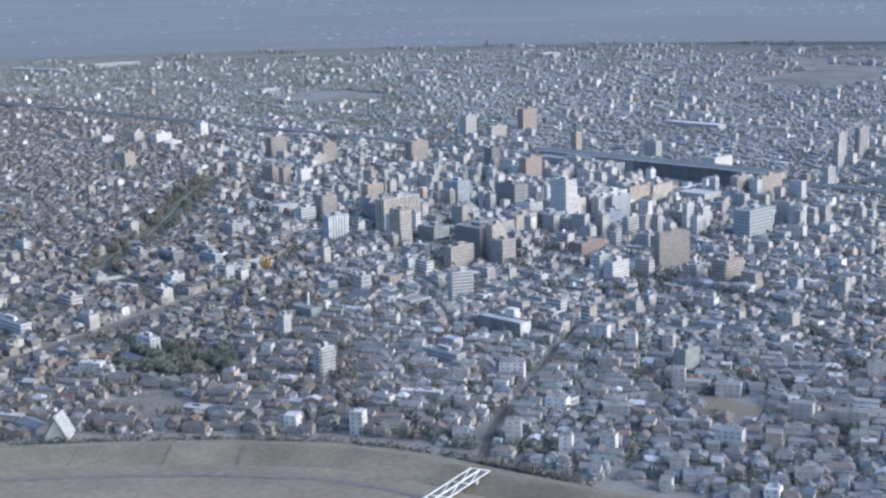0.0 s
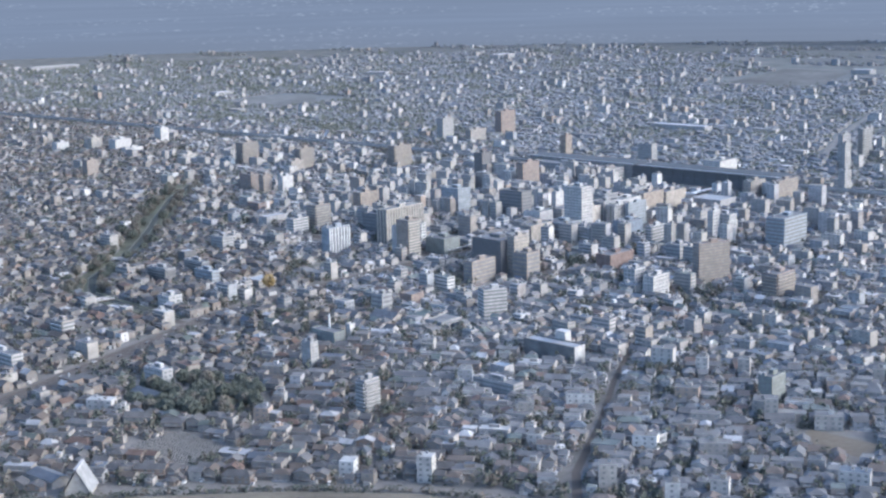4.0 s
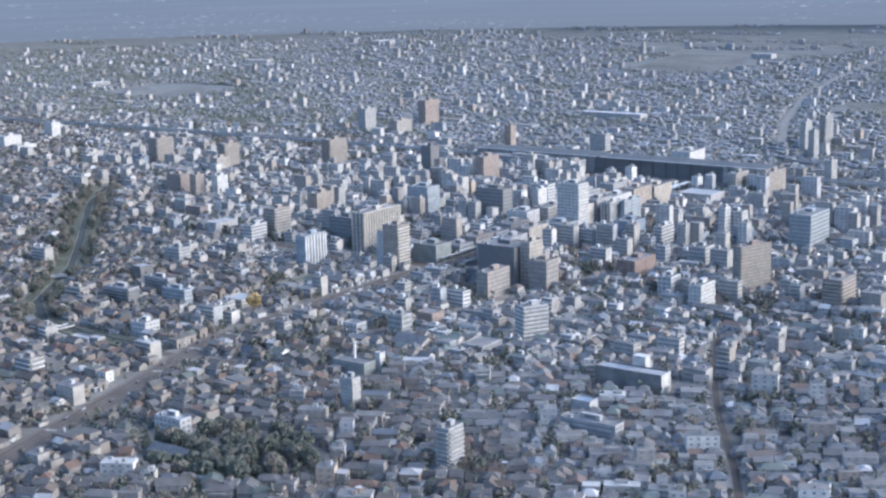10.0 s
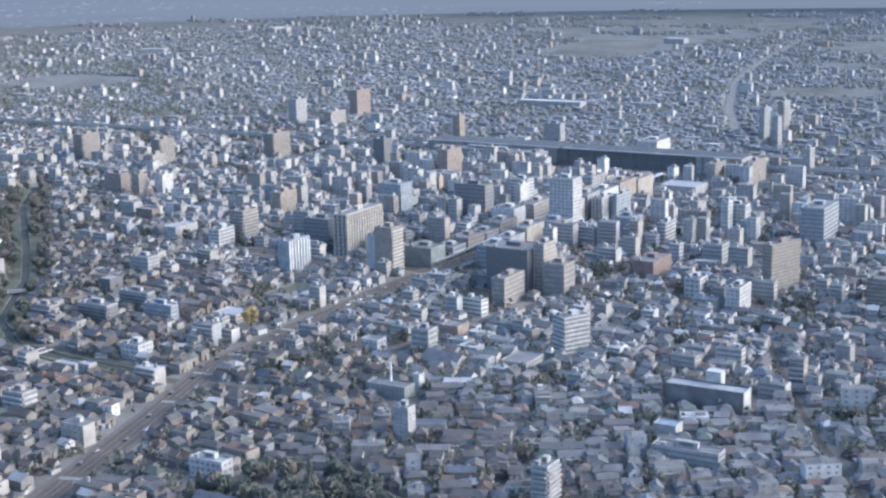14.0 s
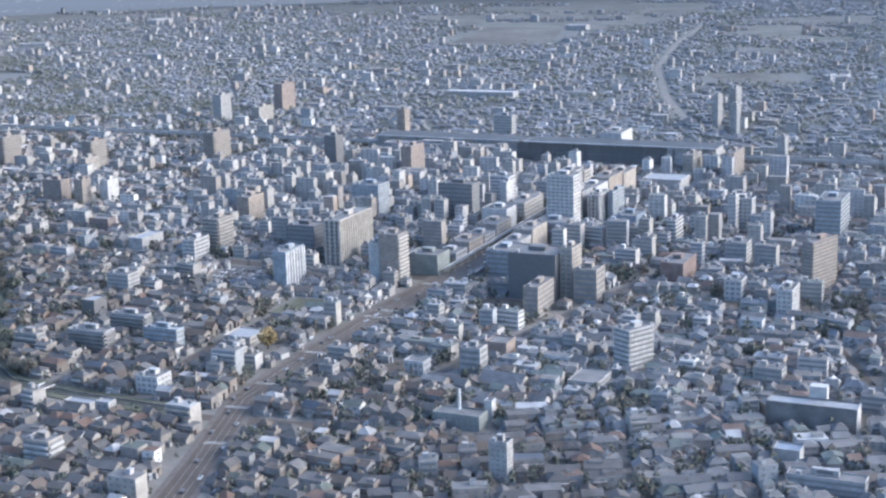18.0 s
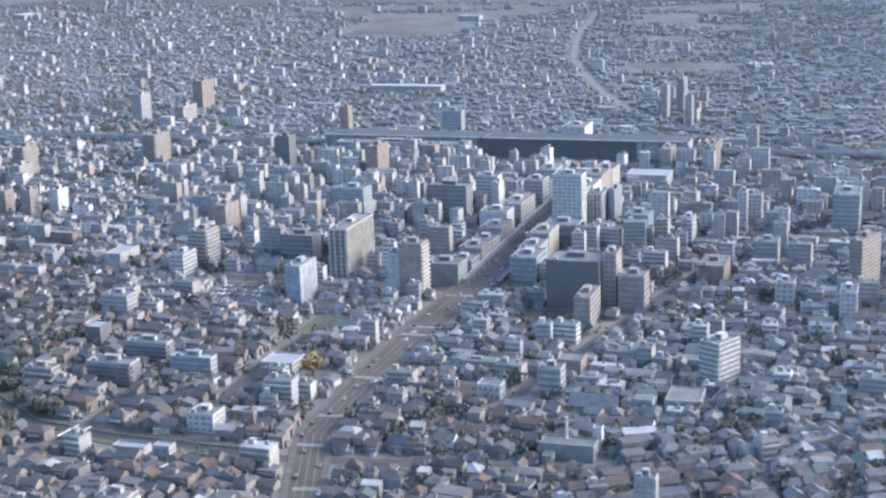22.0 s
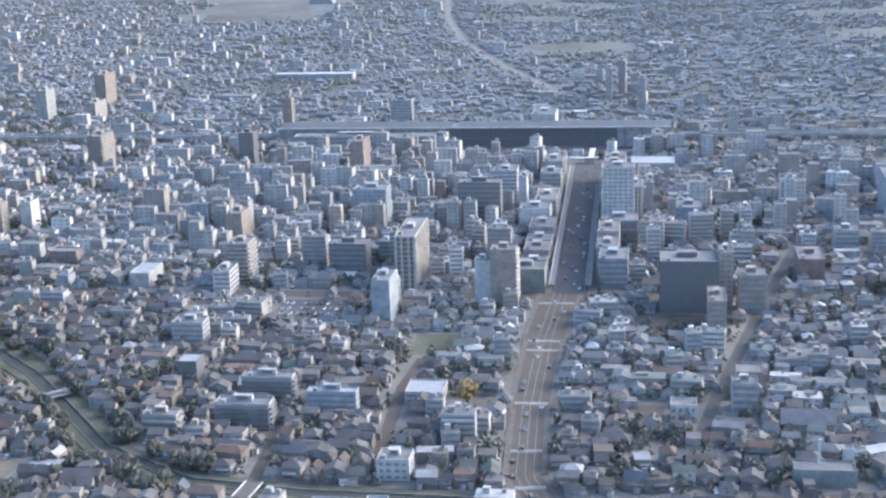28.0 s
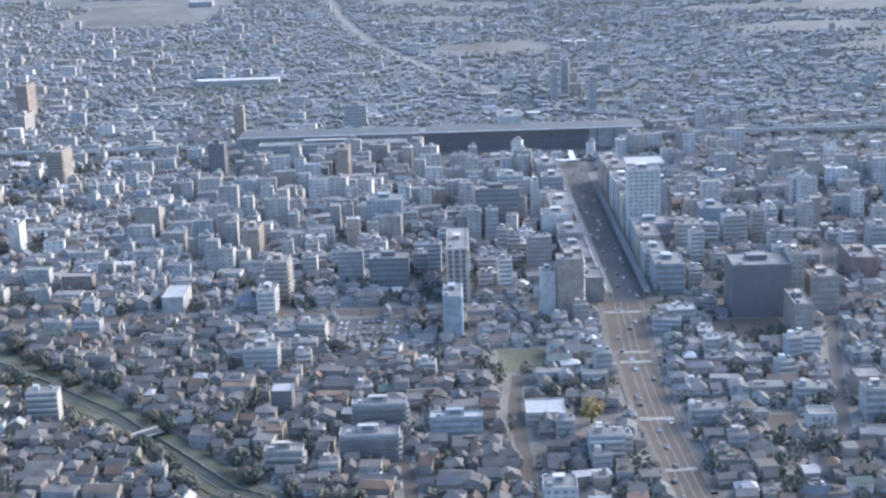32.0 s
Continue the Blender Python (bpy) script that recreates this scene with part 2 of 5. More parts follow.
class Geo:
    """Gathers boxes, prisms and quads into one mesh."""

    def __init__(self):
        self.v, self.f, self.s = [], [], []

    def face(self, pts, slot=0):
        k = len(self.v)
        self.v.extend(pts)
        self.f.append(tuple(range(k, k + len(pts))))
        self.s.append(slot)

    def box(self, x0, x1, y0, y1, z0, z1, slot=0, bottom=False):
        k = len(self.v)
        self.v += [(x0, y0, z0), (x1, y0, z0), (x1, y1, z0), (x0, y1, z0), (x0, y0, z1), (x1, y0, z1), (x1, y1, z1), (x0, y1, z1)]
        fs = [(0, 1, 5, 4), (1, 2, 6, 5), (2, 3, 7, 6), (3, 0, 4, 7), (4, 5, 6, 7)] + ([(3, 2, 1, 0)] if bottom else [])
        self.f += [tuple(k + i for i in q) for q in fs]
        self.s += [slot] * len(fs)

    def mesh(self, name, *mats):
        return mesh_of(name, self.v, self.f, mats, self.s)


def part(name, me, parent, label="", at=None):
    ob = new(name, me)
    ob.parent = parent
    if at is not None:
        ob.matrix_basis = at
    if label:
        ob["label"] = label
    return ob


def thing(name, m, label, category, group=""):
    ob = new(name)
    ob.empty_display_size = 1.0
    ob.matrix_basis = m
    return tagged(ob, label, category, group)


def box_mesh(name, x0, x1, y0, y1, z0, z1, m, bottom=False):
    g = Geo()
    g.box(x0, x1, y0, y1, z0, z1, bottom=bottom)
    return g.mesh(name, m)


# ---- the plan: streets, stream, rail, open land ----
ROAD = [((142, -752.3), 22.6), ((69, -494.9), 22.6), ((31, -373.8), 21.7), ((-3, -274.4), 20.5), ((-8, -189.3), 22.4), ((-9.5, -73.8), 27), ((-6.6, 20.8), 31)]
BOULEVARD = [((-0.9, 20.8), 22.7), ((-9.5, 444.8), 22.7)]
SIDE = [((77.6, -219.6), 6.5), ((87.1, -163.7), 6.5), ((110.7, -47.3), 7), ((120.2, 0), 7.5), ((151.4, 142), 7)]
SLANT = [((511, -449.5), 6), ((464.7, -391.8), 5), ((420.2, -308.5), 4.2), ((372.9, -230), 4), ((334.1, -157.1), 4), ((293.4, -66.2), 3.6)]
CROSS = [((-397.5, 13.2), 11.4), ((-56.8, 13.2), 15.1), ((56.8, 13.2), 15.1), ((425.9, 9.5), 9.5)]
WEST_ST = [((-152, -360), 6), ((-126, -302), 6.5), ((-130, -245), 6), ((-140, -205), 5)]
BRIDGE_ST = [((-75, -262), 5.5), ((-75, -250), 6), ((-77, -205), 7), ((-79, -160), 7), ((-76, -112), 6)]
LOWER_ST = [((-98.4, -319.9), 8.5), ((18.9, -304.7), 9.5), ((170.3, -283.9), 7.6)]
FAR_RD = [((-57.7, 851.7), 10), ((-142, 1059.9), 10), ((-250.8, 1391.1), 10), ((-326.5, 1760.2), 10), ((-397.5, 2271.2), 10)]
PLAIN_RD = [((-1740, 1150), 11), ((-1757, 1275), 11), ((-1726, 1432), 11), ((-1762, 1581), 11), ((-1839, 1830), 11)]
STREAM = [((-605.7, 170.3), 7), ((-533.7, 80.4), 7), ((-369.1, -75.7), 7), ((-291.5, -152.4), 7), ((-257.4, -195.9), 7), ((-212.9, -253.6), 7), ((-158, -291.5), 7), ((-104.1, -300.9), 7), ((-15.1, -304.7), 7)]
BELT = [(p, 40 if k < 3 else 27) for k, (p, w) in enumerate(STREAM[:6])]
LEVEE = [((-397.5, -1258.6), 24.6), ((56.8, -832.8), 24.6), ((268.8, -632.2), 24.6), ((317, -579.2), 24.6), ((368.1, -529), 24.6), ((426.8, -486.4), 24.6), ((478.8, -465.6), 24.6), ((527.1, -458), 24.6), ((578.2, -445.7), 24.6), ((616.1, -437.2), 24.6), ((757.1, -402.2), 24.6), ((1230.2, -312.3), 24.6)]
STATION_X0, STATION_X1, STATION_Y0, STATION_Y1 = -322.7, 65.3, 523.3, 560.2


def away(x, y, line):
    """Distance from a point to the edge of a wide line (negative inside)."""
    best = 1e9
    for (a, wa), (b, wb) in zip(line, line[1:]):
        dx, dy = b[0] - a[0], b[1] - a[1]
        t = max(0.0, min(1.0, ((x - a[0]) * dx + (y - a[1]) * dy) / (dx * dx + dy * dy)))
        best = min(best, math.hypot(x - a[0] - t * dx, y - a[1] - t * dy) - (wa + (wb - wa) * t) / 2)
    return best


def strip(line, z0, z1=None, side=0.0, width=None):
    """A flat or raised ribbon along a line; side shifts it across, width replaces the line's own."""
    pts = [Vector((*p, 0)) for p, _ in line]
    g, rows = Geo(), []
    for i, p in enumerate(pts):
        a, b = pts[max(i - 1, 0)], pts[min(i + 1, len(pts) - 1)]
        n = Vector((-(b - a).y, (b - a).x, 0)).normalized()
        w = width or line[i][1]
        rows.append((p + n * (side - w / 2), p + n * (side + w / 2)))
    top = z0 if z1 is None else z1
    for (a, b), (c, d) in zip(rows, rows[1:]):
        g.face([(a.x, a.y, top), (c.x, c.y, top), (d.x, d.y, top), (b.x, b.y, top)][::-1])
        if z1 is not None:
            g.face([(a.x, a.y, z0), (c.x, c.y, z0), (c.x, c.y, z1), (a.x, a.y, z1)])
            g.face([(d.x, d.y, z0), (b.x, b.y, z0), (b.x, b.y, z1), (d.x, d.y, z1)])
    return g


def structure(name, me, label, category):
    return tagged(new(name, me), label, category, kind="structure")


# ground: one sheet out to the horizon
g = Geo()
g.face([(-9000, -5000, 0), (7000, -5000, 0), (7000, 9000, 0), (-9000, 9000, 0)])
structure("ground", g.mesh("ground", m_ground), "flat town ground of asphalt yards and gardens", "ground")
g = Geo()
g.face([(-4200, 660, 0.012), (3000, 660, 0.012), (3000, 4600, 0.012), (-4200, 4600, 0.012)])
structure("open_land", g.mesh("open_land", m_land), "dry fields and lots beyond the railway", "field")
for k, (nm, ln) in enumerate((("road_lower", LOWER_ST), ("road_west", WEST_ST), ("road_bridge", BRIDGE_ST), ("road_side", SIDE), ("road_slanting", SLANT), ("road_cross", CROSS),
                                ("road_far", FAR_RD), ("road_plain", PLAIN_RD), ("road_boulevard", ROAD), ("road_arcade", BOULEVARD))):
    structure(nm, strip(ln, 0.05 + 0.02 * k).mesh(nm, m_street if ln in (BOULEVARD, SIDE) else m_cut if ln in (FAR_RD, PLAIN_RD) else m_asphalt), "worn grey asphalt town road", "road")
structure("stream_meadow", strip(BELT, 0.03).mesh("stream_meadow", m_green_grass), "rough green meadow along the stream", "grass")
for s in (-1, 1):
    for (a, wa), (c, wc) in zip(ROAD, ROAD[1:]):
        mid = (wa + wc) / 4 - 1.6
        structure("pavement", strip([(a, 3.2), (c, 3.2)], 0.0, 0.42, s * mid).mesh("pavement", m_paving), "raised pale pavement along the boulevard", "pavement")


# ---- footprints that stay free of the scattered houses ----
TAKEN = []          # x0, x1, y0, y1


def free(x, y, r):
    if -640 < x < 620 and -790 < y < 500:
        if away(x, y, ROAD) < r + 0.5 or away(x, y, BOULEVARD) < r + 5 or away(x, y, STREAM) < r + 5 or away(x, y, BELT) < r - 2:
            return False
        if any(away(x, y, ln) < r + 0.5 for ln in (SIDE, SLANT, CROSS, BRIDGE_ST, WEST_ST, LOWER_ST)):
            return False
    if y > 800 and min(away(x, y, FAR_RD), away(x, y, PLAIN_RD)) < r + 2:
        return False
    if 515 - r < y < 566 + r and -330 - r < x < 75 + r:
        return False
    if abs(y - rail_y(x) - 14) < r + 8:
        return False
    if ((x - 177) / (60 + r)) ** 2 + ((y + 435) / (43 + r)) ** 2 < 1:
        return False
    for a, b, c, d in TAKEN:
        if a - r < x < b + r and c - r < y < d + r:
            return False
    return True


WOOD = (118, 236, -478, -393)


def rail_y(x):
    return 525 - max(0.0, -x - 660) * 0.042


def inside_town(x, y):
    """The part of the plain that carries buildings."""
    if x > max(740 - 0.62 * (y + 330), 0.33 * y + 190) or x < -3600:
        return False
    if y < (-257 - 0.626 * (x + 319) - 70 if x > -319 else (1111 - x) / 1.92 - 1120):
        return False
    if x > 250 and away(x, y, LEVEE) < 20:
        return False
    # which side of the river bank
    for (a, _), (b, _) in zip(LEVEE, LEVEE[1:]):
        if a[0] <= x <= b[0]:
            return y > a[1] + (b[1] - a[1]) * (x - a[0]) / (b[0] - a[0]) + 18
    return True


# ---- towers and blocks ----
def face_box(face, w, d, a, b, z0, z1, out):
    """A box on one face (0: towards -y, 1: towards +x) of a w x d block, from a to b along it."""
    g = Geo()
    if face == 0:
        g.box(a, b, -out, 0.02, z0, z1, 0, True)
    else:
        g.box(w - 0.02, w + out, a, b, z0, z1, 0, True)
    return g


def storeys(b, style, w, d, h, floors, m, trim, faces):
    """Glass, balconies and piers, each a part of its own, on the two faces towards the river."""
    fh = h / floors
    for face in faces:
        ln = d if face else w

        def each(name, a, c, z0, z1, out, mat, label=""):
            me = face_box(face, w, d, a, c, z0, z1, out).mesh(name, mat)
            for k in range(floors):
                part(name, me, b, label, Matrix.Translation((0, 0, k * fh)))

        def piers(step, half, out):
            n = max(2, round(ln / step))
            for i in range(n + 1):
                c = min(max(i * ln / n, half), ln - half)
                part("pier", face_box(face, w, d, c - half, c + half, 0.1, h - 0.1, out).mesh("pier", trim), b)

        if style == "band":
            each("window", 0.8, ln - 0.8, 0.95, fh - 0.75, 0.06, m_glass, "dark strip window")
        elif style == "balcony":
            each("balcony", 0.4, ln - 0.4, 0.0, 1.1, 1.2, trim)
            each("window", 0.6, ln - 0.6, 1.15, fh - 0.35, 0.05, m_glass, "dark glazing behind a balcony")
        elif style == "louvre":
            each("sun_louvre", 0.2, ln - 0.2, 0.0, fh * 0.45, 0.6, trim)
            each("window", 0.3, ln - 0.3, fh * 0.47, fh - 0.15, 0.05, m_glass, "dark strip window")
        elif style == "pier":
            each("window", 0.5, ln - 0.5, 0.35, fh - 0.3, 0.05, m_dark, "dark tall window")
            piers(4.0, 0.75, 0.7)
        elif style == "window":
            each("window", 0.6, ln - 0.6, 1.0, fh - 0.8, 0.05, m_glass, "dark window row")
            piers(3.6, 0.7, 0.12)


def block(name, x0, y0, w, d, h, m, label, style="window", rot=0.0, floors=None, trim=None, roof=None, group="", category="building", top=True, faces=(0, 1)):
    """A flat-roofed building with its near corner at x0, y0: body, roof with parapet, plant room and openings on each storey."""
    rad = radians(rot)
    ux, uy, vx, vy = w * math.cos(rad), w * math.sin(rad), -d * math.sin(rad), d * math.cos(rad)
    xs, ys = (x0, x0 + ux, x0 + vx, x0 + ux + vx), (y0, y0 + uy, y0 + vy, y0 + uy + vy)
    TAKEN.append((min(xs) - 1.5, max(xs) + 1.5, min(ys) - 1.5, max(ys) + 1.5))
    b = thing(name, pose(x0, y0, 0, 0, 0, rot), label, category, group)
    part("body", box_mesh("body", 0, w, 0, d, 0, h, m), b)
    lid = part("roof", box_mesh("roof", 0.3, w - 0.3, 0.3, d - 0.3, h + 0.003, h + 0.15, roof or m_roofgrey), b)
    for q in ((0, w, 0, 0.3), (0, w, d - 0.3, d), (0, 0.3, 0.302, d - 0.302), (w - 0.3, w, 0.302, d - 0.302)):
        part("parapet", box_mesh("parapet", *q, h + 0.003, h + 0.9, m), lid)
    if top:
        pw, pd = max(3.0, w * 0.35), max(3.0, min(8.0, d * 0.3))
        room = part("plant_room", box_mesh("plant_room", w * 0.3, w * 0.3 + pw, d * 0.45, d * 0.45 + pd, h + 0.15, h + 3.2, m), b)
        part("louvre", box_mesh("louvre", w * 0.3 + pw * 0.2, w * 0.3 + pw * 0.8, d * 0.45 - 0.08, d * 0.45 + 0.02, h + 1.0, h + 2.6, m_dark, True), room, "dark air louvre")
        part("water_tank", box_mesh("water_tank", w * 0.12, w * 0.12 + 2.2, d * 0.12, d * 0.12 + 2.6, h + 0.15, h + 2.0, m_tank), b, "grey water tank")
    floors = floors or max(2, round(h / 3.2))
    if style != "none":
        storeys(b, style, w, d, h, floors, m, trim or m, faces)
    return b


BROWN = "brown tiled high-rise apartment tower with balconies"
block("hotel", -115.9, 28, 13.9, 54, 35, m_cream, "cream slab hotel tower with tall window bays on its long side", "pier", floors=11)
block("apartment_tower", -48, -13, 16, 16.5, 37, m_tan, BROWN, "balcony", floors=13, trim=m_cream, faces=(1,))
block("office_block", -58.5, -9, 10, 11, 29, m_white, "pale panelled office block beside the brown tower", "none")
# front's shadow and haze put into the blue-grey body; white fins face the sun
block("office_block", -117, -48.7, 11, 27.7, 27, m_bluegrey, "office block with a shade-toned body and white vertical fins by the boulevard", "pier", floors=8, trim=m_steel, faces=(1,))
block("apartment_tower", -232.6, 36, 14.6, 22, 27, m_tan, BROWN, "balcony", floors=9, trim=m_beige)
block("apartment_tower", -262.1, 134.4, 12.3, 25.6, 24.6, m_orange, "orange brown tiled apartment block", "window", floors=8)
block("apartment_tower", -474, 404.5, 14, 32.5, 33.5, m_tan, "tan apartment tower near the railway", "balcony", floors=12)
block("apartment_tower", -616, 795.4, 13, 34.6, 36.5, m_brown, "dark brown apartment tower behind the railway", "window", floors=13)
block("apartment_tower", -645.4, 688, 13.2, 24.6, 34.1, m_grey, "grey stepped apartment tower behind the railway", "window")
block("office_block", -588.6, 691.8, 11.4, 36, 18.9, m_beige, "long beige block behind the railway", "band")
block("apartment_tower", -560.2, 295.3, 11.4, 22.7, 19.4, m_beige, "beige tiled apartment block with windows", "window")
block("apartment_tower", -574.4, 323.6, 12.3, 25.6, 32.2, m_tan, BROWN, "balcony", floors=11)
block("apartment_tower", -459.9, 161.8, 9.5, 13.2, 25.1, m_tan, "slim tan tower block", "window", floors=8)
block("office_block", -442, 178, 9, 17, 23, m_white, "white block with a blank sunlit side wall", "none")
block("office_block", -234.7, 8.5, 11.4, 21.8, 15.6, m_white, "white office block with a blank side wall", "band", floors=5)
block("white_tower", 14, 172, 23.3, 18, 51, m_white, "tall white hotel tower with window grid", "window", floors=17, category="tower")
block("office_tower", 32.2, 221.4, 10.4, 26.5, 26.5, m_white, "white office tower next to the tall hotel", "pier", floors=8)
block("office_tower", 45.4, 235.6, 4.7, 32.2, 26.5, m_bluegrey, "pale office tower next to the tall hotel", "window", floors=8)
block("apartment_tower", -7.6, 794.9, 7, 22, 37, m_grey, "pale high-rise apartment tower behind the station", "window")
block("apartment_tower", 5.7, 825.2, 8, 26, 42, m_grey, "grey high-rise apartment tower behind the station", "balcony")
block("apartment_tower", 30.3, 729.6, 7.5, 15, 35, m_grey, "slim grey apartment tower behind the station", "window")
block("apartment_tower", 121.1, 555.5, 8.5, 16, 28, m_grey, "slim grey apartment tower by the railway", "window")
block("apartment_tower", 47.3, 466.5, 10.4, 32.2, 20.8, m_beige, "beige block in front of the station", "window")
block("apartment_tower", 91.8, 454.2, 9.5, 43.5, 26.5, m_tan, "tan block near the railway", "window")
block("apartment_slab", 244, 62.7, 8.6, 34, 34.5, m_brown, "brown grey slab apartment block with rows of balconies", "louvre", floors=13, trim=m_tan, rot=-19)
block("office_tower", 223.3, 221.4, 19.9, 42.6, 32.2, m_bluegrey, "blue grey glazed office tower", "band", floors=9)
block("office_block", 114.5, 174.1, 7.6, 23.7, 18.9, m_white, "white block with stepped striped side", "louvre", floors=6)
block("office_block", 145.7, 51.1, 17, 36, 15.1, m_brick, "red brown brick hall", "none")
block("office_block", 104, -18, 17, 18.5, 23.5, m_tan, "tan office block with window rows", "band", floors=6)
block("department_store", 56.8, -19.9, 35, 28.4, 32.2, m_dark, "dark windowless block with a shaded front", "none", roof=m_roofgrey)
block("apartment_tower", 92.3, -12, 9, 20, 36, m_beige, "narrow beige tower behind the dark block", "window")
block("office_block", 85, -63.6, 10.5, 31.6, 20.5, m_tan, "tan office block with dark window bands", "band", floors=6)
block("public_office", 175, -146, 13, 20, 23.5, m_white, "white public office with deep horizontal sun louvres", "louvre", floors=8, rot=-28)
# shade of the front put into the body colour; the sunlit end stays white
gym = block("gymnasium", 281.1, -216, 46.5, 12, 12.5, m_roofgrey, "long school hall with shade painted into its front and a white end wall", "none", top=False, roof=m_rooflight)
part("end_wall", box_mesh("end_wall", 46.503, 46.9, 0, 12, 0, 13.4, m_white), gym, "white end wall")
part("stair_tower", box_mesh("stair_tower", 20, 29, 12.003, 19, 0, 19.5, m_white), gym, "white stair tower")
block("community_hall", 164.7, -198.7, 18, 24.6, 5.7, m_grey, "low flat-roofed hall with green trim", "band", floors=2, top=False)
block("apartment_block", -163.7, -226.2, 28.4, 11.4, 13.2, m_grey, "grey long apartment block by the stream", "balcony", floors=5, trim=m_roofgrey)
block("apartment_block", -160.9, -185.5, 27.4, 8.5, 13.2, m_grey, "grey long apartment block", "balcony", floors=5, trim=m_roofgrey)
block("apartment_block", -121.1, -204.4, 25.6, 8.5, 12.3, m_bluegrey, "blue grey long apartment block with strip windows", "band", floors=4, roof=m_rooflight)
block("office_block", -227.1, -100.3, 18.9, 14.2, 14.9, m_grey, "grey office block with window rows", "band", floors=5)
block("white_house_block", -70, -283.9, 15.1, 14.2, 9.5, m_white, "bright white three storey block", "window", floors=3)
block("apartment_block", -55.8, -399.4, 16.1, 11.4, 12.8, m_beige, "beige apartment block with white end wall", "balcony", floors=4, trim=m_white)
block("community_hall", -73.8, -184.5, 19.9, 19.9, 5.7, m_cream, "low hall with pale flat roof beside the ginkgo tree", "band", floors=2, roof=m_rooflight, top=False)
block("construction_site", -42, 21.8, 25, 22.7, 15, m_green, "building under green netting at the crossing", "none")
block("department_store", -48.3, 180.8, 22.7, 22.7, 18, m_white, "white department store by the arcade", "none")
block("office_block", -78.5, 271.6, 19.9, 14.2, 28.4, m_white, "white office block by the arcade", "band", floors=9)
block("office_block", 68.1, 183.6, 18.9, 25.6, 18.5, m_blue, "low blue clad commercial block", "none")
block("apartment_tower", -334.1, 424.9, 14.2, 17, 32.2, m_dark, "dark grey tower near the station", "window")
block("hotel", -177, 191.2, 25.6, 20.8, 30.3, m_bluegrey, "blue grey hotel block with windows", "window", floors=10)
block("office_block", -96.5, 197.8, 32.2, 17, 34.1, m_dark, "dark grey wide office block", "band", floors=9)
block("apartment_tower", -215.8, 369.1, 11.4, 31.2, 34.1, m_brown, "red brown tiled apartment tower", "window", floors=12)
block("apartment_tower", -340, 614.6, 10, 13, 34.5, m_orange, "orange striped apartment tower behind the railway", "window", floors=12)
block("office_block", -230, 647.3, 22.7, 13.2, 26.5, m_grey, "grey block behind the station", "band")
block("apartment_block", 328, 38, 15, 28, 22.7, m_brown, "brown tiled apartment block with balconies", "balcony", floors=8, trim=m_tan)
block("apartment_tower", 285, -391, 8.5, 13.2, 22.5, m_grey, "slim grey apartment tower with access balconies", "balcony", floors=9)
block("apartment_tower", 175, -339, 9.5, 7.6, 19.5, m_grey, "slim pale tower among houses", "window", floors=8)
block("office_block", 242.3, -10.4, 10.4, 23.7, 18, m_white, "white narrow office block", "window", floors=6)

for x, y, w, d, h, m, name, words in (
        (-994, 312, 18, 30, 19, m_white, "warehouse_store", "white box shaped store with a blank sunlit side"),
        (-939, 296, 12, 32, 11, m_white, "warehouse_store", "low white store building near the railway"),
        (-1033, 294, 20, 19, 21, m_cream, "office_block", "cream office block near the railway"),
        (-773, 276, 14, 25, 15.5, m_cream, "office_block", "cream block with a blank sunlit side"),
        (-788, 125, 12, 18, 24, m_tan, "apartment_tower", "tan grey apartment tower among low houses"),
        (-500, 165, 22, 14, 23, m_brown, "apartment_tower", "brown apartment tower beside a white block"),
        (-700, 296, 22, 8, 13, m_blue, "office_block", "blue clad block near the railway"),
        (-1075, 262, 14, 22, 14, m_white, "warehouse_store", "white store building at the edge of town")):
    block(name, x, y, w, d, h, m, words, "none" if m in (m_white, m_blue) else "window")
block("apartment_tower", -692, 318, 15.4, 28.5, 33, m_tan, BROWN, "balcony", floors=11)
block("office_tower", -1027, 424, 17, 16, 24, m_white, "white tower block near the railway", "none")
block("apartment_block", 475, -212, 10, 17, 17.5, m_green, "grey green apartment block among low houses", "window", floors=6)
block("shop", 468, -331, 10, 10.5, 7.2, m_white, "white box shaped two storey shop", "band", floors=2, top=False)
block("apartment_tower", 140, -262, 4.5, 6, 11, m_white, "slim white block among low houses", "none", top=False)
block("school_block", 310, -305, 36, 10, 9, m_grey, "long grey three storey school block", "band", floors=3)
block("office_block", 108.6, -429, 21, 9, 9.5, m_white, "white three storey block beside the grove", "window", floors=3, roof=m_rooflight)
block("office_block", -204.7, -159.6, 11, 14.3, 11.7, m_dark, "dark office block with a pale flat roof", "none", roof=m_rooflight, top=False)
block("apartment_block", -198.2, -236.7, 18.2, 9, 10.4, m_beige, "beige apartment block by the stream", "balcony", floors=3)
block("office_block", 93.4, -188, 13, 12, 15, m_grey, "grey office block with a slim white sign", "band", floors=4)
block("office_block", -167, 56.5, 25.7, 18, 22, m_dark, "dark grey wide office block with strip windows", "band", floors=6)
block("office_tower", 150.4, 231, 6.5, 12, 30, m_white, "slim white office tower", "window", floors=9)
block("school_block", -35, -479, 52, 9.5, 12.5, m_white, "long white school block with window bands by the road", "band", floors=4)
block("warehouse", -445, 985, 104, 22, 8, m_grey, "long white warehouse behind the railway", "none", roof=m_white, top=False)
block("assembly_hall", -297.5, 22.7, 13.6, 30, 10, m_grey, "grey hall with a pale roof", "none", roof=m_rooflight, top=False)
block("assembly_hall", -374, 71, 20, 12, 12, m_brick, "pinkish red hall among houses", "window", floors=3, top=False)
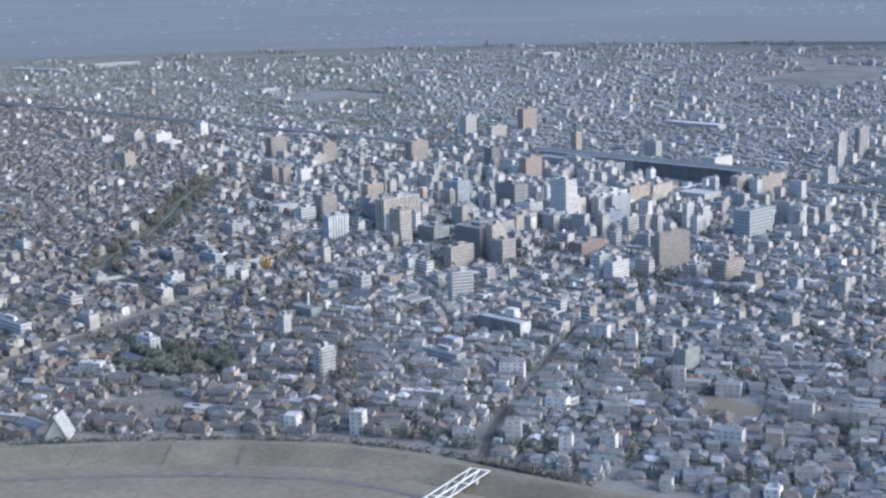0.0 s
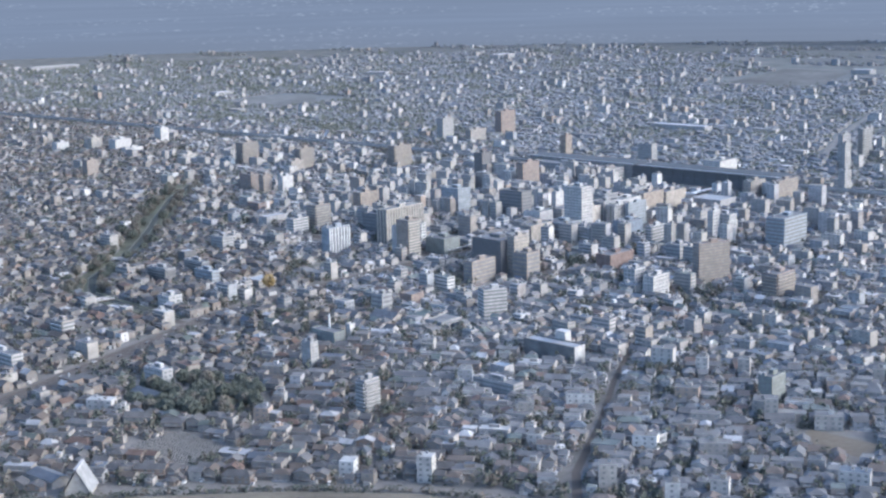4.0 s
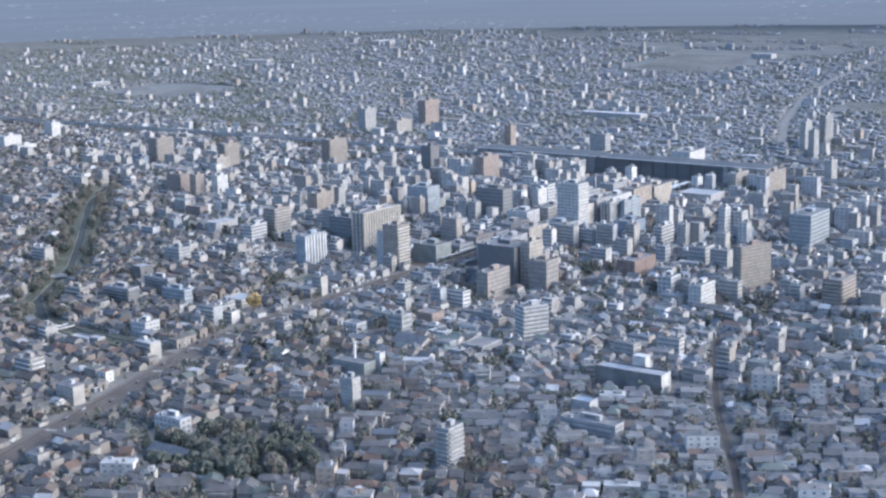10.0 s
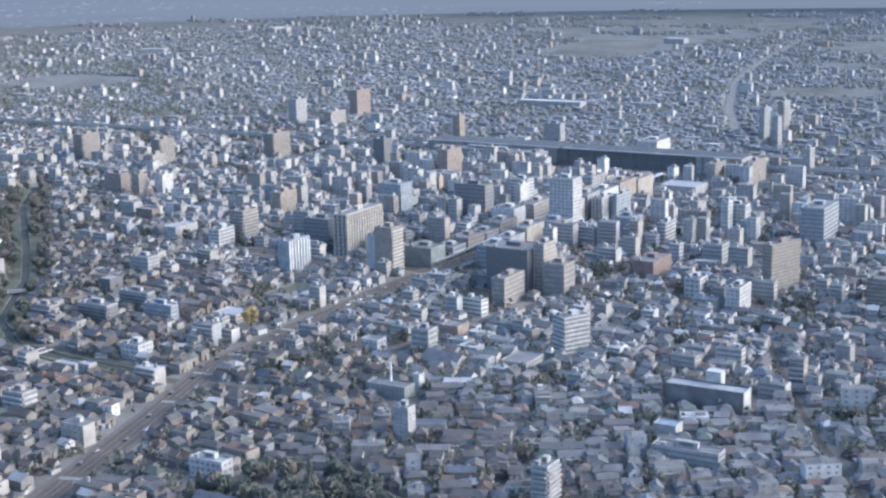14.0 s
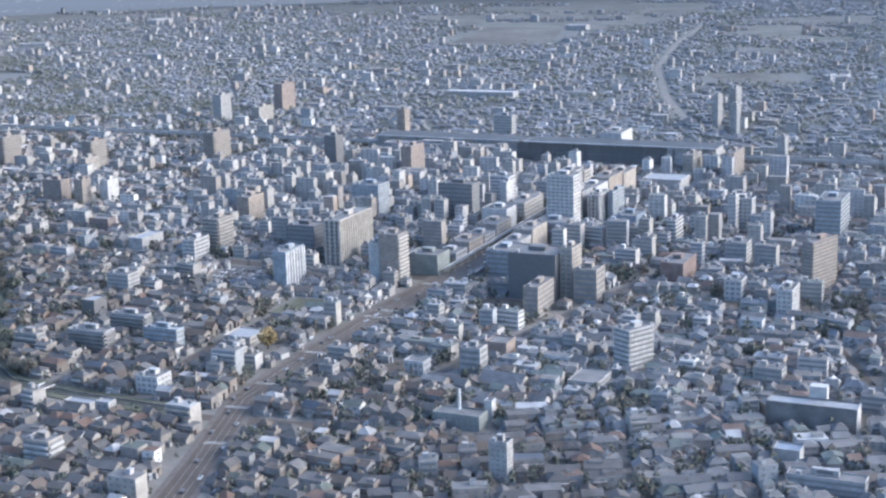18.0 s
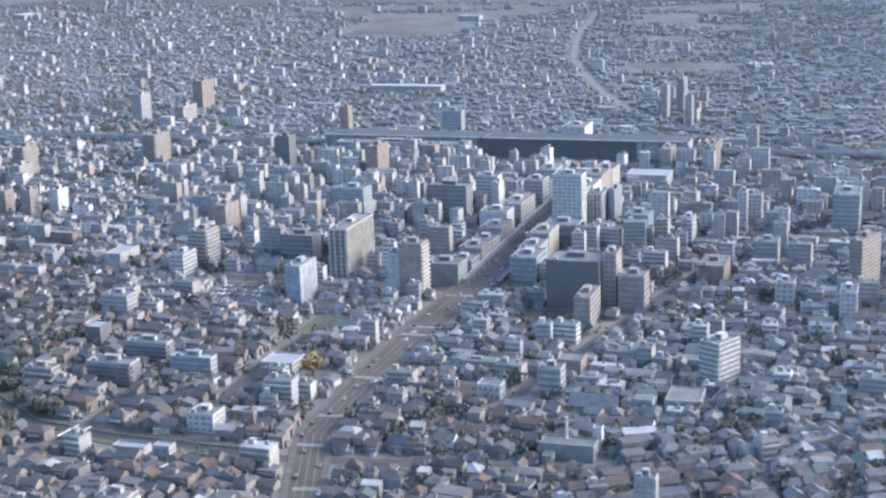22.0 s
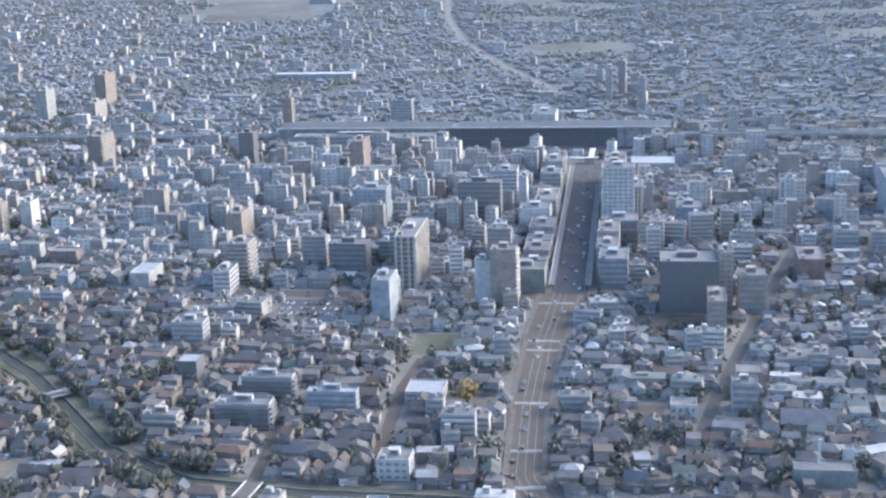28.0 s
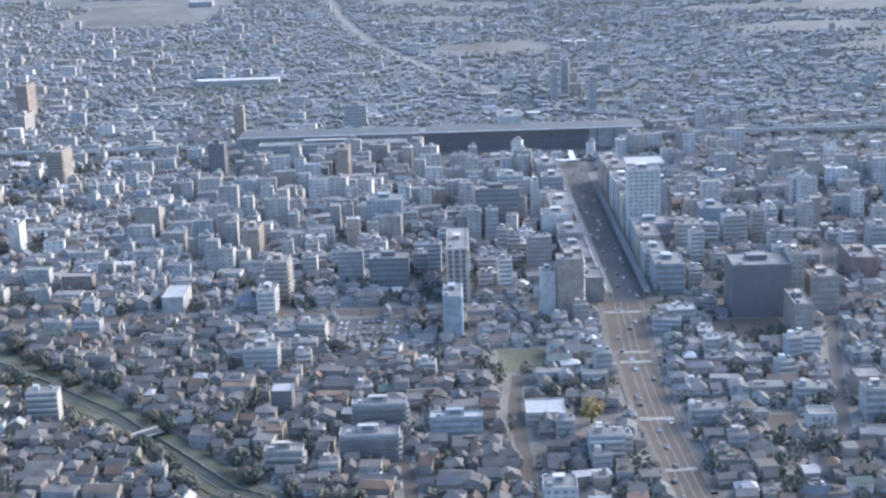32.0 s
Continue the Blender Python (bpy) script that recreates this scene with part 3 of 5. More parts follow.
block("office_block", 17, 34.7, 19, 30, 19, m_bluegrey, "blue grey office block with strip windows at the crossing", "band", floors=5)
block("department_store", 14.5, 140, 26, 26, 19, m_bluegrey, "low blue grey store beside the tall hotel", "band", floors=3)
block("market_hall", 30, 385, 38, 33, 11, m_grey, "broad low hall with a pale flat roof by the station", "none", roof=m_rooflight, top=False)
block("office_tower", 148, 246, 19, 13, 25, m_white, "white office tower with window grid", "window", floors=8)
block("office_tower", -53.8, 236, 6.2, 17, 30, m_white, "slim white tower by the arcade", "none")
block("office_block", 176, 120, 16, 18, 17, m_grey, "grey office block with strip windows", "band", floors=5)
block("office_block", 200, 20, 12, 16, 14, m_white, "white office block among low houses", "window", floors=4)

block("workshop", 97, -158, 14, 15, 10.5, m_brown, "dark brown workshop with a bright side wall", "none", top=False)
laundry = block("bath_house", 117, -278, 27, 12, 7.5, m_green, "pale green bath house with a slim chimney", "window", floors=2, top=False)
part("chimney", box_mesh("chimney", 11, 12.2, 9, 10.2, 7.65, 19, m_steel), laundry, "slim white chimney")
block("shop", 63, -202, 13, 11, 8, m_white, "white two storey block beside a car park", "window", floors=2, top=False)
block("warehouse", -93, -321, 18, 8, 3.6, m_grey, "low shed with a pale roof beside the stream", "none", top=False, roof=m_rooflight)
block("shop", -67, -326, 9, 7, 7.7, m_grey, "grey box shaped house beside the stream", "window", floors=2, top=False, roof=m_rooflight)
block("workshop", 297, -272, 13, 10, 8, m_grey, "grey workshop with a blue sheet roof", "none", top=False, roof=m_blue)

for x, y, w, d, h, r in ((-2794, 1027, 200, 24, 8, 15), (-2690, 1229, 30, 140, 9, -12), (-647, 2050, 46, 30, 10, 0), (-1725, 2060, 32, 70, 14, 0), (-1585, 985, 24, 44, 9, 0), (-1660, 1520, 55, 26, 9, 25)):
    block("factory_shed", x, y, w, d, h, m_grey, "long white factory shed at the edge of the plain", "none", roof=m_white, top=False, rot=r)

# mid-rise rows along the shopping boulevard
for x, y, w, d, h, m, style, fl, words in (
        (14, 68, 15, 29, 18, m_grey, "band", 5, "grey"), (13.5, 101, 15, 33, 21, m_beige, "window", 6, "beige"), (12, 196, 15, 22, 26, m_cream, "window", 7, "cream"),
        (11.5, 222, 16, 28, 28, m_grey, "band", 7, "grey"), (11, 256, 17, 34, 26, m_white, "window", 6, "white"), (10, 296, 17, 38, 27, m_tan, "window", 7, "tan"), (9.5, 340, 17, 38, 23, m_beige, "band", 5, "beige"),
        (-37, 60, 18, 22, 8, m_grey, "band", 2, "low grey"), (-37, 86, 18, 28, 11, m_tan, "window", 3, "tan"), (-38, 120, 18, 22, 9, m_grey, "band", 3, "low grey"), (-38, 145, 18, 32, 13, m_beige, "window", 4, "beige"), (-40, 215, 17, 46, 17, m_cream, "window", 5, "cream"),
        (-42, 296, 17, 24, 21, m_grey, "band", 6, "grey"), (-42, 323, 17, 22, 14, m_tan, "window", 4, "tan"), (-44, 350, 17, 30, 20, m_grey, "window", 6, "grey"), (-44, 384, 17, 20, 15, m_beige, "band", 4, "beige")):
    block("shop_office_block", x, y, w, d, h, m, f"{words} shop and office block on the boulevard", style, floors=fl, group="blocks along the boulevard", faces=(0, 1) if x < 0 else (0,))

# open plots: lawn, car park, school yard, graveyard
for nm, x0, x1, y0, y1, m, label, cat in (
        ("park_lawn", -86, -59, -106, -67, m_green_grass, "small green lawn between houses", "lawn"),
        ("car_park", -184, -141, -46, 0, m_street, "grey asphalt car park full of cars", "car park"),
        ("school_yard", 530, 578, -270, -242, m_grass, "tan bare school yard", "yard"),
        ("hall_yard", 285, 335, -202, -185, m_grass, "tan bare yard behind the school hall", "yard"),
        ("corner_car_park", 45, 60, -208, -180, m_asphalt, "small asphalt car park", "car park"),
        ("station_plaza", -148, 38, 480, 521, m_street, "open paved plaza in front of the station", "plaza"),
        # open dark lot, added where the dark block's shadow falls
        ("store_car_park", 42, 84, -55, -22, m_asphalt, "dark asphalt lot added where the dark block casts its shadow", "car park"),
        ("bare_yard", -268, -246, -300, -272, m_grass, "tan bare yard among the houses", "yard"),
        ("grave_plot", 224, 282, -526, -486, m_ground, "grassy graveyard beside the grove", "graveyard")):
    TAKEN.append((x0, x1, y0, y1))
    g = Geo()
    g.face([(x0, y0, 0.04), (x1, y0, 0.04), (x1, y1, 0.04), (x0, y1, 0.04)])
    structure(nm, g.mesh(nm, m), label, cat)
g, gr = Geo(), random.Random(5)
for i in range(23):
    for j in range(14):
        x, y = 225 + i * 2.5, -525 + j * 2.7
        g.box(x, x + 0.8, y, y + 0.8, 0.04, gr.uniform(1.0, 1.9))
tagged(new("gravestones", g.mesh("gravestones", plain("grave_stone", (0.16, 0.16, 0.158), 0.8))), "rows of small grey gravestones", "gravestones", kind="stuff")


def gabled_hall(x, y, w, d, h, rise, label):
    """A hall with a wide pitched roof, its ridge along x."""
    TAKEN.append((x - 1, x + w + 1, y - 1, y + d + 1))
    b = thing("shrine_hall", pose(x, y, 0), label, "hall")
    part("body", box_mesh("body", 0, w, 0, d, 0, h, m_cream), b)
    g, e = Geo(), 1.2
    for s, q in ((-e, 0), (d + e, 1)):
        pts = [(-e, s, h - 0.4), (w + e, s, h - 0.4), (w + e, d / 2, h + rise), (-e, d / 2, h + rise)]
        g.face(pts if q == 0 else pts[::-1])
    part("roof", g.mesh("roof", plain("dark_tile_roof", (0.11, 0.115, 0.125), 0.55)), b, "dark grey tiled pitched roof")
    for s in (0, w):
        g = Geo()
        g.face([(s, 0, h), (s, d, h), (s, d / 2, h + rise - 0.3)])
        part("gable", g.mesh("gable", m_cream), b)


gabled_hall(138, -462, 26, 11, 4, 3.5, "low shrine hall with a dark tiled roof in the grove")
gabled_hall(228, -598, 24, 11, 5, 2, "long low hall with a dark roof by the levee")
gabled_hall(117, -213, 24, 16, 5, 4.5, "broad hall with a dark grey pitched roof beside trees")
def steep_hall(x, y, turn, k, m, label):
    """A hall with a steep metal roof down to the eaves, k times 14 x 16 m."""
    hall = thing("temple_hall", pose(x, y, 0, 0, 0, turn), label, "hall")
    TAKEN.append((x - 12 * k, x + 12 * k, y - 12 * k, y + 12 * k))
    part("body", box_mesh("body", -7 * k, 7 * k, -8 * k, 8 * k, 0, 3.2 * k, m_cream), hall)
    for s in (-1, 1):
        g = Geo()
        g.face([(s * a * k, b * k, c * k) for a, b, c in ((8.2, -9, 2.4), (8.2, 9, 2.4), (0.6, 9, 16), (0.6, -9, 16))][::s])
        g.face([(s * a * k, b * k, c * k) for a, b, c in ((7.9, -9, 2.3), (7.9, 9, 2.3), (0.4, 9, 15.7), (0.4, -9, 15.7))][::-s])
        part("roof", g.mesh("roof", m), hall, "steep metal roof")
        g = Geo()
        g.face([(-6.9 * k, s * 7.9 * k, 3.2 * k), (6.9 * k, s * 7.9 * k, 3.2 * k), (0, s * 7.9 * k, 15.2 * k)][::-s])
        part("gable", g.mesh("gable", m_cream), hall)
    part("ridge", box_mesh("ridge", -0.9 * k, 0.9 * k, -9.2 * k, 9.2 * k, 15.6 * k, 16.5 * k, m_grey, True), hall)


steep_hall(268, -590, 42, 1.0, m_tank, "tall temple hall with a steep pale metal roof")
steep_hall(-803, 600, 60, 0.95, m_white, "small white hall with a steep roof behind the railway")
for nm, pts in (("far_field_tan", [(-778, 1739), (-555, 1704), (-666, 2089), (-855, 2125)]), ("far_field_brown", [(-164, 1335), (-52, 1352), (29, 1198), (-104, 1233)]),
                ("far_field_long", [(-1513, 1021), (-1350, 881), (-1241, 973), (-1415, 1138)])):
    g = Geo()
    g.face([(a, b, 0.35) for a, b in pts][::1 if nm == "far_field_tan" else -1])
    structure(nm, g.mesh(nm, m_soil), "bare field beyond the town, its brown greyed by painted haze", "field")
    xs, ys = [p[0] for p in pts], [p[1] for p in pts]
    TAKEN.append((min(xs) + 15, max(xs) - 15, min(ys) + 15, max(ys) - 15))

# ---- station with its long covered platforms, and the viaduct ----
stn = thing("station", pose(0, 0, 0), "long railway station with dark glazed sides and a flat roof", "station")
for a, b, m, words in ((STATION_X0, -153.003, m_grey, "grey concrete station wall"), (-153, 14, m_dark, "dark glazed station front"), (14.003, STATION_X1, m_grey, "grey station wall")):
    part("base", box_mesh("base", a, b, STATION_Y0 + 2.4, STATION_Y1 - 2, 0, 8, m), stn, words)
    part("side_wall", box_mesh("side_wall", a, b, STATION_Y0 + 3, STATION_Y1 - 3, 8, 18.2, m), stn, words)
for a, b in ((STATION_X0, -149), (-143, STATION_X1)):
    part("roof", box_mesh("roof", a, b, STATION_Y0, STATION_Y1, 18.3, 19.2, m_station_roof, True), stn, "flat dark grey platform roof")
    part("roof_edge", box_mesh("roof_edge", a, b, STATION_Y0 - 0.3, STATION_Y0 - 0.003, 18.5, 19.5, m_steel, True), stn, "pale metal roof edge")
    for k in range(int((b - a) / 16)):
        part("column", box_mesh("column", a + 4 + k * 16, a + 4.8 + k * 16, STATION_Y0 + 1.0, STATION_Y0 + 1.8, 0, 18.3, m_dark), stn)
block("station_building", -300, 499, 140, 20, 15, m_grey, "wide grey station building with shops in front of the platforms", "band", floors=4)
block("station_building", 40, 503, 25, 16, 12, m_grey, "low grey station wing with strip windows", "band", floors=3, top=False)
can = thing("station_canopy", pose(-14, 442, 0), "white steel canopy over the station forecourt", "canopy")
part("roof", box_mesh("roof", -15, 13, -2.2, 2.2, 5.2, 5.7, m_steel, True), can)
part("roof", box_mesh("roof", 4, 9, 2.203, 42, 5.2, 5.7, m_steel, True), can)
for x, y in ((-13, 0), (0, 0), (11, 0), (6.5, 20), (6.5, 38)):
    part("post", box_mesh("post", x - 0.2, x + 0.2, y - 0.2, y + 0.2, 0, 5.2, m_steel), can)
block("parking_garage", -72.7, 568, 24, 40, 24, m_white, "white block with a bright sunlit side behind the station", "none")
via = thing("railway_viaduct", pose(0, 0, 0), "concrete railway viaduct on rows of piers", "viaduct")
bay = Geo()
bay.box(-0.6, 0.6, -4.4, 4.4, 6.6, 8.02, 0, True)
bay.box(-0.6, 0.6, -4.4, -3.2, 0, 6.7)
bay.box(-0.6, 0.6, 3.2, 4.4, 0, 6.7)
bay = bay.mesh("pier", m_concrete)
for a, b in ((-2500, -1600), (-1600, -660), (-660, STATION_X0 - 1), (STATION_X1 + 1, 860)):
    ya, yb = rail_y(a) + 14, rail_y(b) + 14
    part("deck", strip([((a, ya), 11), ((b, yb), 11)], 8, 9.4).mesh("deck", m_concrete), via)
    for s in (-5.4, 5.4):
        part("parapet", strip([((a, ya), 0.3), ((b, yb), 0.3)], 9.4, 11.0, s).mesh("parapet", m_concrete), via)
    for k in range(int((b - a) / 15)):
        x = a + 7 + k * 15
        part("pier", bay, via, at=pose(x, ya + (yb - ya) * (x - a) / (b - a), 0))

# ---- shopping arcades along the boulevard to the station ----
for s, x0, x1, y1 in ((-1, -12.5, -22, 412), (1, 10.5, 4, 330)):
    arc = thing("arcade", pose(0, 0, 0), "pale steel pavement arcade along the shopping boulevard", "arcade", "arcades of the boulevard")
    line = [((x0, 24), 4.2), ((x1, y1), 4.2)]
    part("roof", strip(line, 4.6, 5.0, 0, 3.4).mesh("roof", m_arcade), arc, "grey canopy roof")
    part("gutter", strip(line, 4.4, 5.2, -s * 1.9, 0.35).mesh("gutter", m_steel if s < 0 else m_grey), arc, "white gutter edge")
    for k in range(int(y1 / 14)):
        y = 26 + k * 14
        x = x0 + (x1 - x0) * (y - 24) / (y1 - 24) - s * 1.9
        part("post", box_mesh("post", x - 0.1, x + 0.1, y - 0.1, y + 0.1, 0, 4.6, m_steel), arc)

# ---- river bank, stream, bridge ----
def bank(line, half_top, half_foot, height, name, m, label, category):
    g, rows = Geo(), []
    pts = [Vector((*p, 0)) for p, _ in line]
    for i, p in enumerate(pts):
        a, b = pts[max(i - 1, 0)], pts[min(i + 1, len(pts) - 1)]
        n = Vector((-(b - a).y, (b - a).x, 0)).normalized()
        rows.append([(p + n * o).to_tuple()[:2] + (z,) for o, z in ((-2 * half_foot, 0.0), (-half_top, height), (half_top, height), (half_foot, 0.0))])
    for r, q in zip(rows, rows[1:]):
        for k in range(3):
            g.face([r[k], q[k], q[k + 1], r[k + 1]][::-1])
    return structure(name, g.mesh(name, m), label, category)


bank(LEVEE, 4, 15, 4.5, "levee", m_levee, "long grass river levee", "levee")
structure("levee_path", strip(LEVEE, 4.56, None, 0, 3.0).mesh("levee_path", m_grass), "worn dry track along the levee crest", "path")
for x, y in ((302, -594), (343, -553), (378, -522)):
    n = Vector((0.66, -0.75, 0))
    steps = thing("levee_steps", pose(0, 0, 0), "pale concrete steps down the grass levee", "steps", "steps of the levee")
    for k in range(13):
        p, z = Vector((x, y, 0)) + n * (4.2 + k * 2.0), 4.7 - k * 4.5 / 13
        part("step", box_mesh("step", -1.0, 1.0, -1.0, 1.0, z - 0.45, z, m_paving), steps, at=pose(p.x, p.y, 0, 0, 0, -48.7))
g = Geo()
foot = [p for p, _ in LEVEE]
g.face([(*p, 0.08) for p in [(-400, -1700), (1250, -1700)] + foot[::-1]])
structure("flood_plain", g.mesh("flood_plain", m_grass), "dry tan grass of the river flood plain", "grass")
structure("flood_plain_track", strip(LEVEE, 0.3, None, -48, 5).mesh("flood_plain_track", m_paving), "pale dirt track over the flood plain", "path")
structure("stream", strip(STREAM, 0.16).mesh("stream", m_water), "narrow dark town stream", "water")
for s in (-1, 1):
    structure("stream_bank", strip(STREAM, 0.0, 0.5, s * 6.6, 5.6).mesh("stream_bank", m_green_grass), "green grass bank of the stream", "bank")
    structure("stream_wall", strip(STREAM, 0.0, 0.9, s * 3.6, 0.4).mesh("stream_wall", m_cut), "concrete wall of the stream", "wall")
for x, y, r in ((-264, -186, 42), (-126, -302, 84)):
    br = thing("stream_bridge", pose(x, y, 0, 0, 0, r), "small concrete road bridge over the stream", "bridge", "bridges over the stream")
    part("deck", box_mesh("deck", -9, 9, -4, 4, 0.9, 1.6, m_paving, True), br)
    for s in (-4.2, 4.0):
        part("railing", box_mesh("railing", -9, 9, s, s + 0.2, 1.6, 2.3, m_steel), br)
    for s in (-9, 8.2):
        part("abutment", box_mesh("abutment", s, s + 0.8, -4, 4, 0, 0.9, m_concrete), br)


def bar(name, p, q, r, m, parent):
    p, q = Vector(p), Vector(q)
    ln = (q - p).length
    return part(name, box_mesh(name, -r, r, -r, r, 0, ln, m, True), parent, at=Matrix.Translation(p) @ (q - p).to_track_quat("Z", "Y").to_matrix().to_4x4())


truss = thing("truss_bridge", pose(527, -461, 0, 0, 0, -74), "white steel truss road bridge at the levee", "bridge")
part("deck", box_mesh("deck", 0, 240, -2.6, 2.6, 4.4, 5.2, m_paving, True), truss)
for s in (-2.9, 2.9):
    bar("bottom_chord", (0, s, 5.2), (240, s, 5.2), 0.22, m_steel, truss)
    bar("top_chord", (12, s, 10), (228, s, 10), 0.25, m_steel, truss)
    for k in range(20):
        lo, hi = (5.2, 10) if k % 2 == 0 else (10, 5.2)
        bar("diagonal", (k * 12, s, lo), (k * 12 + 12, s, hi), 0.2, m_steel, truss)
for k in range(1, 10):
    bar("cross_beam", (k * 24 - 12, -2.9, 10), (k * 24 - 12, 2.9, 10), 0.18, m_steel, truss)
for k in range(4):
    part("pier", box_mesh("pier", 14 + k * 70, 17 + k * 70, -3, 3, 0, 4.4, m_concrete), truss)

# ---- road markings ----
for (x, y, w, turn) in ((-9, -181, 20, 0), (-4, -245, 19, 5), (-1, -288, 19, 8), (24, -340, 19, 15), (-8, -78, 24, 0), (-8, -95, 24, 0), (-6, -2, 26, 0), (60, -460, 20, 15)):
    g = Geo()
    for k in range(int(w / 1.1)):
        g.box(-w / 2 + k * 1.1, -w / 2 + k * 1.1 + 0.6, -2, 2, 0.26, 0.27)
    cw = structure("crosswalk", g.mesh("crosswalk", m_paint), "white painted zebra crossing", "road marking")
    cw.matrix_basis = pose(x, y, 0, 0, 0, turn)
for off in (-4.0, 0.0, 4.0):
    g = strip(ROAD, 0.27, None, off, 0.16)
    structure("lane_line", g.mesh("lane_line", m_paint), "white painted lane line", "road marking")

# ---- trees ----
def crown(g, cx, cy, z0, h, r, n, rnd, slot=0, cone=False):
    """Many small tilted leaf clumps filling an uneven crown."""
    for _ in range(n):
        t = rnd.random()
        if cone:
            rr, z = r * (1 - t) * rnd.uniform(0.6, 1.1) + 0.15, z0 + t * h
        else:
            a = rnd.uniform(-1, 1)
            rr, z = r * math.sqrt(max(0.0, 1 - a * a)) * rnd.uniform(0.55, 1.12), z0 + h * (0.5 + 0.5 * a)
        th = rnd.uniform(0, 6.283)
        px, py, s = cx + rr * math.cos(th), cy + rr * math.sin(th), r * rnd.uniform(0.22, 0.42) * (1 if n > 20 else 1.7)
        k = len(g.v)
        for i in range(3):
            an = th + i * 2.094 + rnd.uniform(-0.5, 0.5)
            g.v.append((px + s * math.cos(an), py + s * math.sin(an), z + rnd.uniform(-0.35, 0.1) * s))
        g.v.append((px + rnd.uniform(-0.2, 0.2) * s, py, z + s * rnd.uniform(0.5, 0.9)))
        g.f += [(k, k + 1, k + 3), (k + 1, k + 2, k + 3), (k + 2, k, k + 3), (k + 2, k + 1, k)]
        g.s += [slot] * 4


def tree_model(name, h, r, leaves, label, seed, cone=False):
    rnd = random.Random(seed)
    t = thing(name, pose(0, 0, 0), label, "tree")
    g = Geo()
    n = 6
    for z0, z1, r0, r1 in ((0, h * 0.35, r * 0.11, r * 0.08), (h * 0.35, h * 0.85, r * 0.08, r * 0.03)):
        for i in range(n):
            a, c = i / n * 6.283, (i + 1) / n * 6.283
            g.face([(r0 * math.cos(a), r0 * math.sin(a), z0), (r0 * math.cos(c), r0 * math.sin(c), z0), (r1 * math.cos(c), r1 * math.sin(c), z1), (r1 * math.cos(a), r1 * math.sin(a), z1)])
    for i in range(5):
        a, z = i * 1.26 + 0.4, h * (0.3 + 0.08 * i)
        e, q = (r * 0.7 * math.cos(a), r * 0.7 * math.sin(a), z + r * 0.5), r * 0.035
        g.face([(-q, 0, z), (q, 0, z), e])
        g.face([(0, -q, z), (0, q, z), e])
    part("trunk", g.mesh("trunk", m_bark), t)
    g = Geo()
    crown(g, 0, 0, h * (0.12 if cone else 0.25), h * (0.9 if cone else 0.78), r, 170, rnd, 0, cone)
    part("crown", g.mesh("crown", leaves), t)
    return t


trees = [tree_model("conifer_tree", 13, 3.0, m_conifer, "tall dark green conifer in the shrine grove", 1, True),
         tree_model("conifer_tree", 10, 2.6, m_conifer, "dark green conifer among the houses", 2, True),
         tree_model("broadleaf_tree", 9, 4.0, m_leaf, "autumn brown broadleaf tree", 3),
         tree_model("broadleaf_tree", 7, 3.2, m_leaf, "olive brown garden tree", 4),
         tree_model("broadleaf_tree", 10, 4.6, m_conifer, "dark evergreen tree with a broad crown", 6)]
gk = tree_model("ginkgo_tree", 11.5, 4.6, m_ginkgo, "golden yellow ginkgo tree beside a low hall", 5)
gk.matrix_basis = pose(-41, -184, 0) @ Matrix.Scale(1.12, 4)
TAKEN.append((-50, -33, -205, -177))
tr = random.Random(11)
first = [True] * 5


def plant(k, x, y, s):
    m = Matrix.Translation((x, y, 0)) @ Matrix.Rotation(tr.uniform(0, 6.28), 4, "Z")
    t = trees[k] if first[k] else copy_thing(trees[k], m)
    if first[k]:
        first[k] = False
    t.matrix_basis = m @ Matrix.Diagonal((s, s, s * tr.uniform(0.9, 1.1), 1))


for _ in range(150):
    x, y = tr.uniform(WOOD[0], WOOD[1]), tr.uniform(WOOD[2], WOOD[3])
    if ((x - 177) / 58) ** 2 + ((y + 435) / 42) ** 2 < 1 and not any(a - 2 < x < b + 2 and c - 2 < y < d + 2 for a, b, c, d in TAKEN):
        plant(tr.choice((4, 4, 4, 4, 2, 2, 1, 0)), x, y, tr.uniform(0.7, 1.15))
for (a, _), (b, _) in zip(STREAM[:6], STREAM[1:7]):
    for k in range(int(math.dist(a, b) / 4.0)):
        t, s = tr.random(), tr.choice((-1, 1)) * tr.uniform(7, 25)
        d = Vector((b[0] - a[0], b[1] - a[1])).normalized()
        plant(tr.choice((4, 2, 2, 3)), a[0] + (b[0] - a[0]) * t - d.y * s, a[1] + (b[1] - a[1]) * t + d.x * s, tr.uniform(0.6, 1.1))

# ---- scattered town ----
rng = random.Random(7)


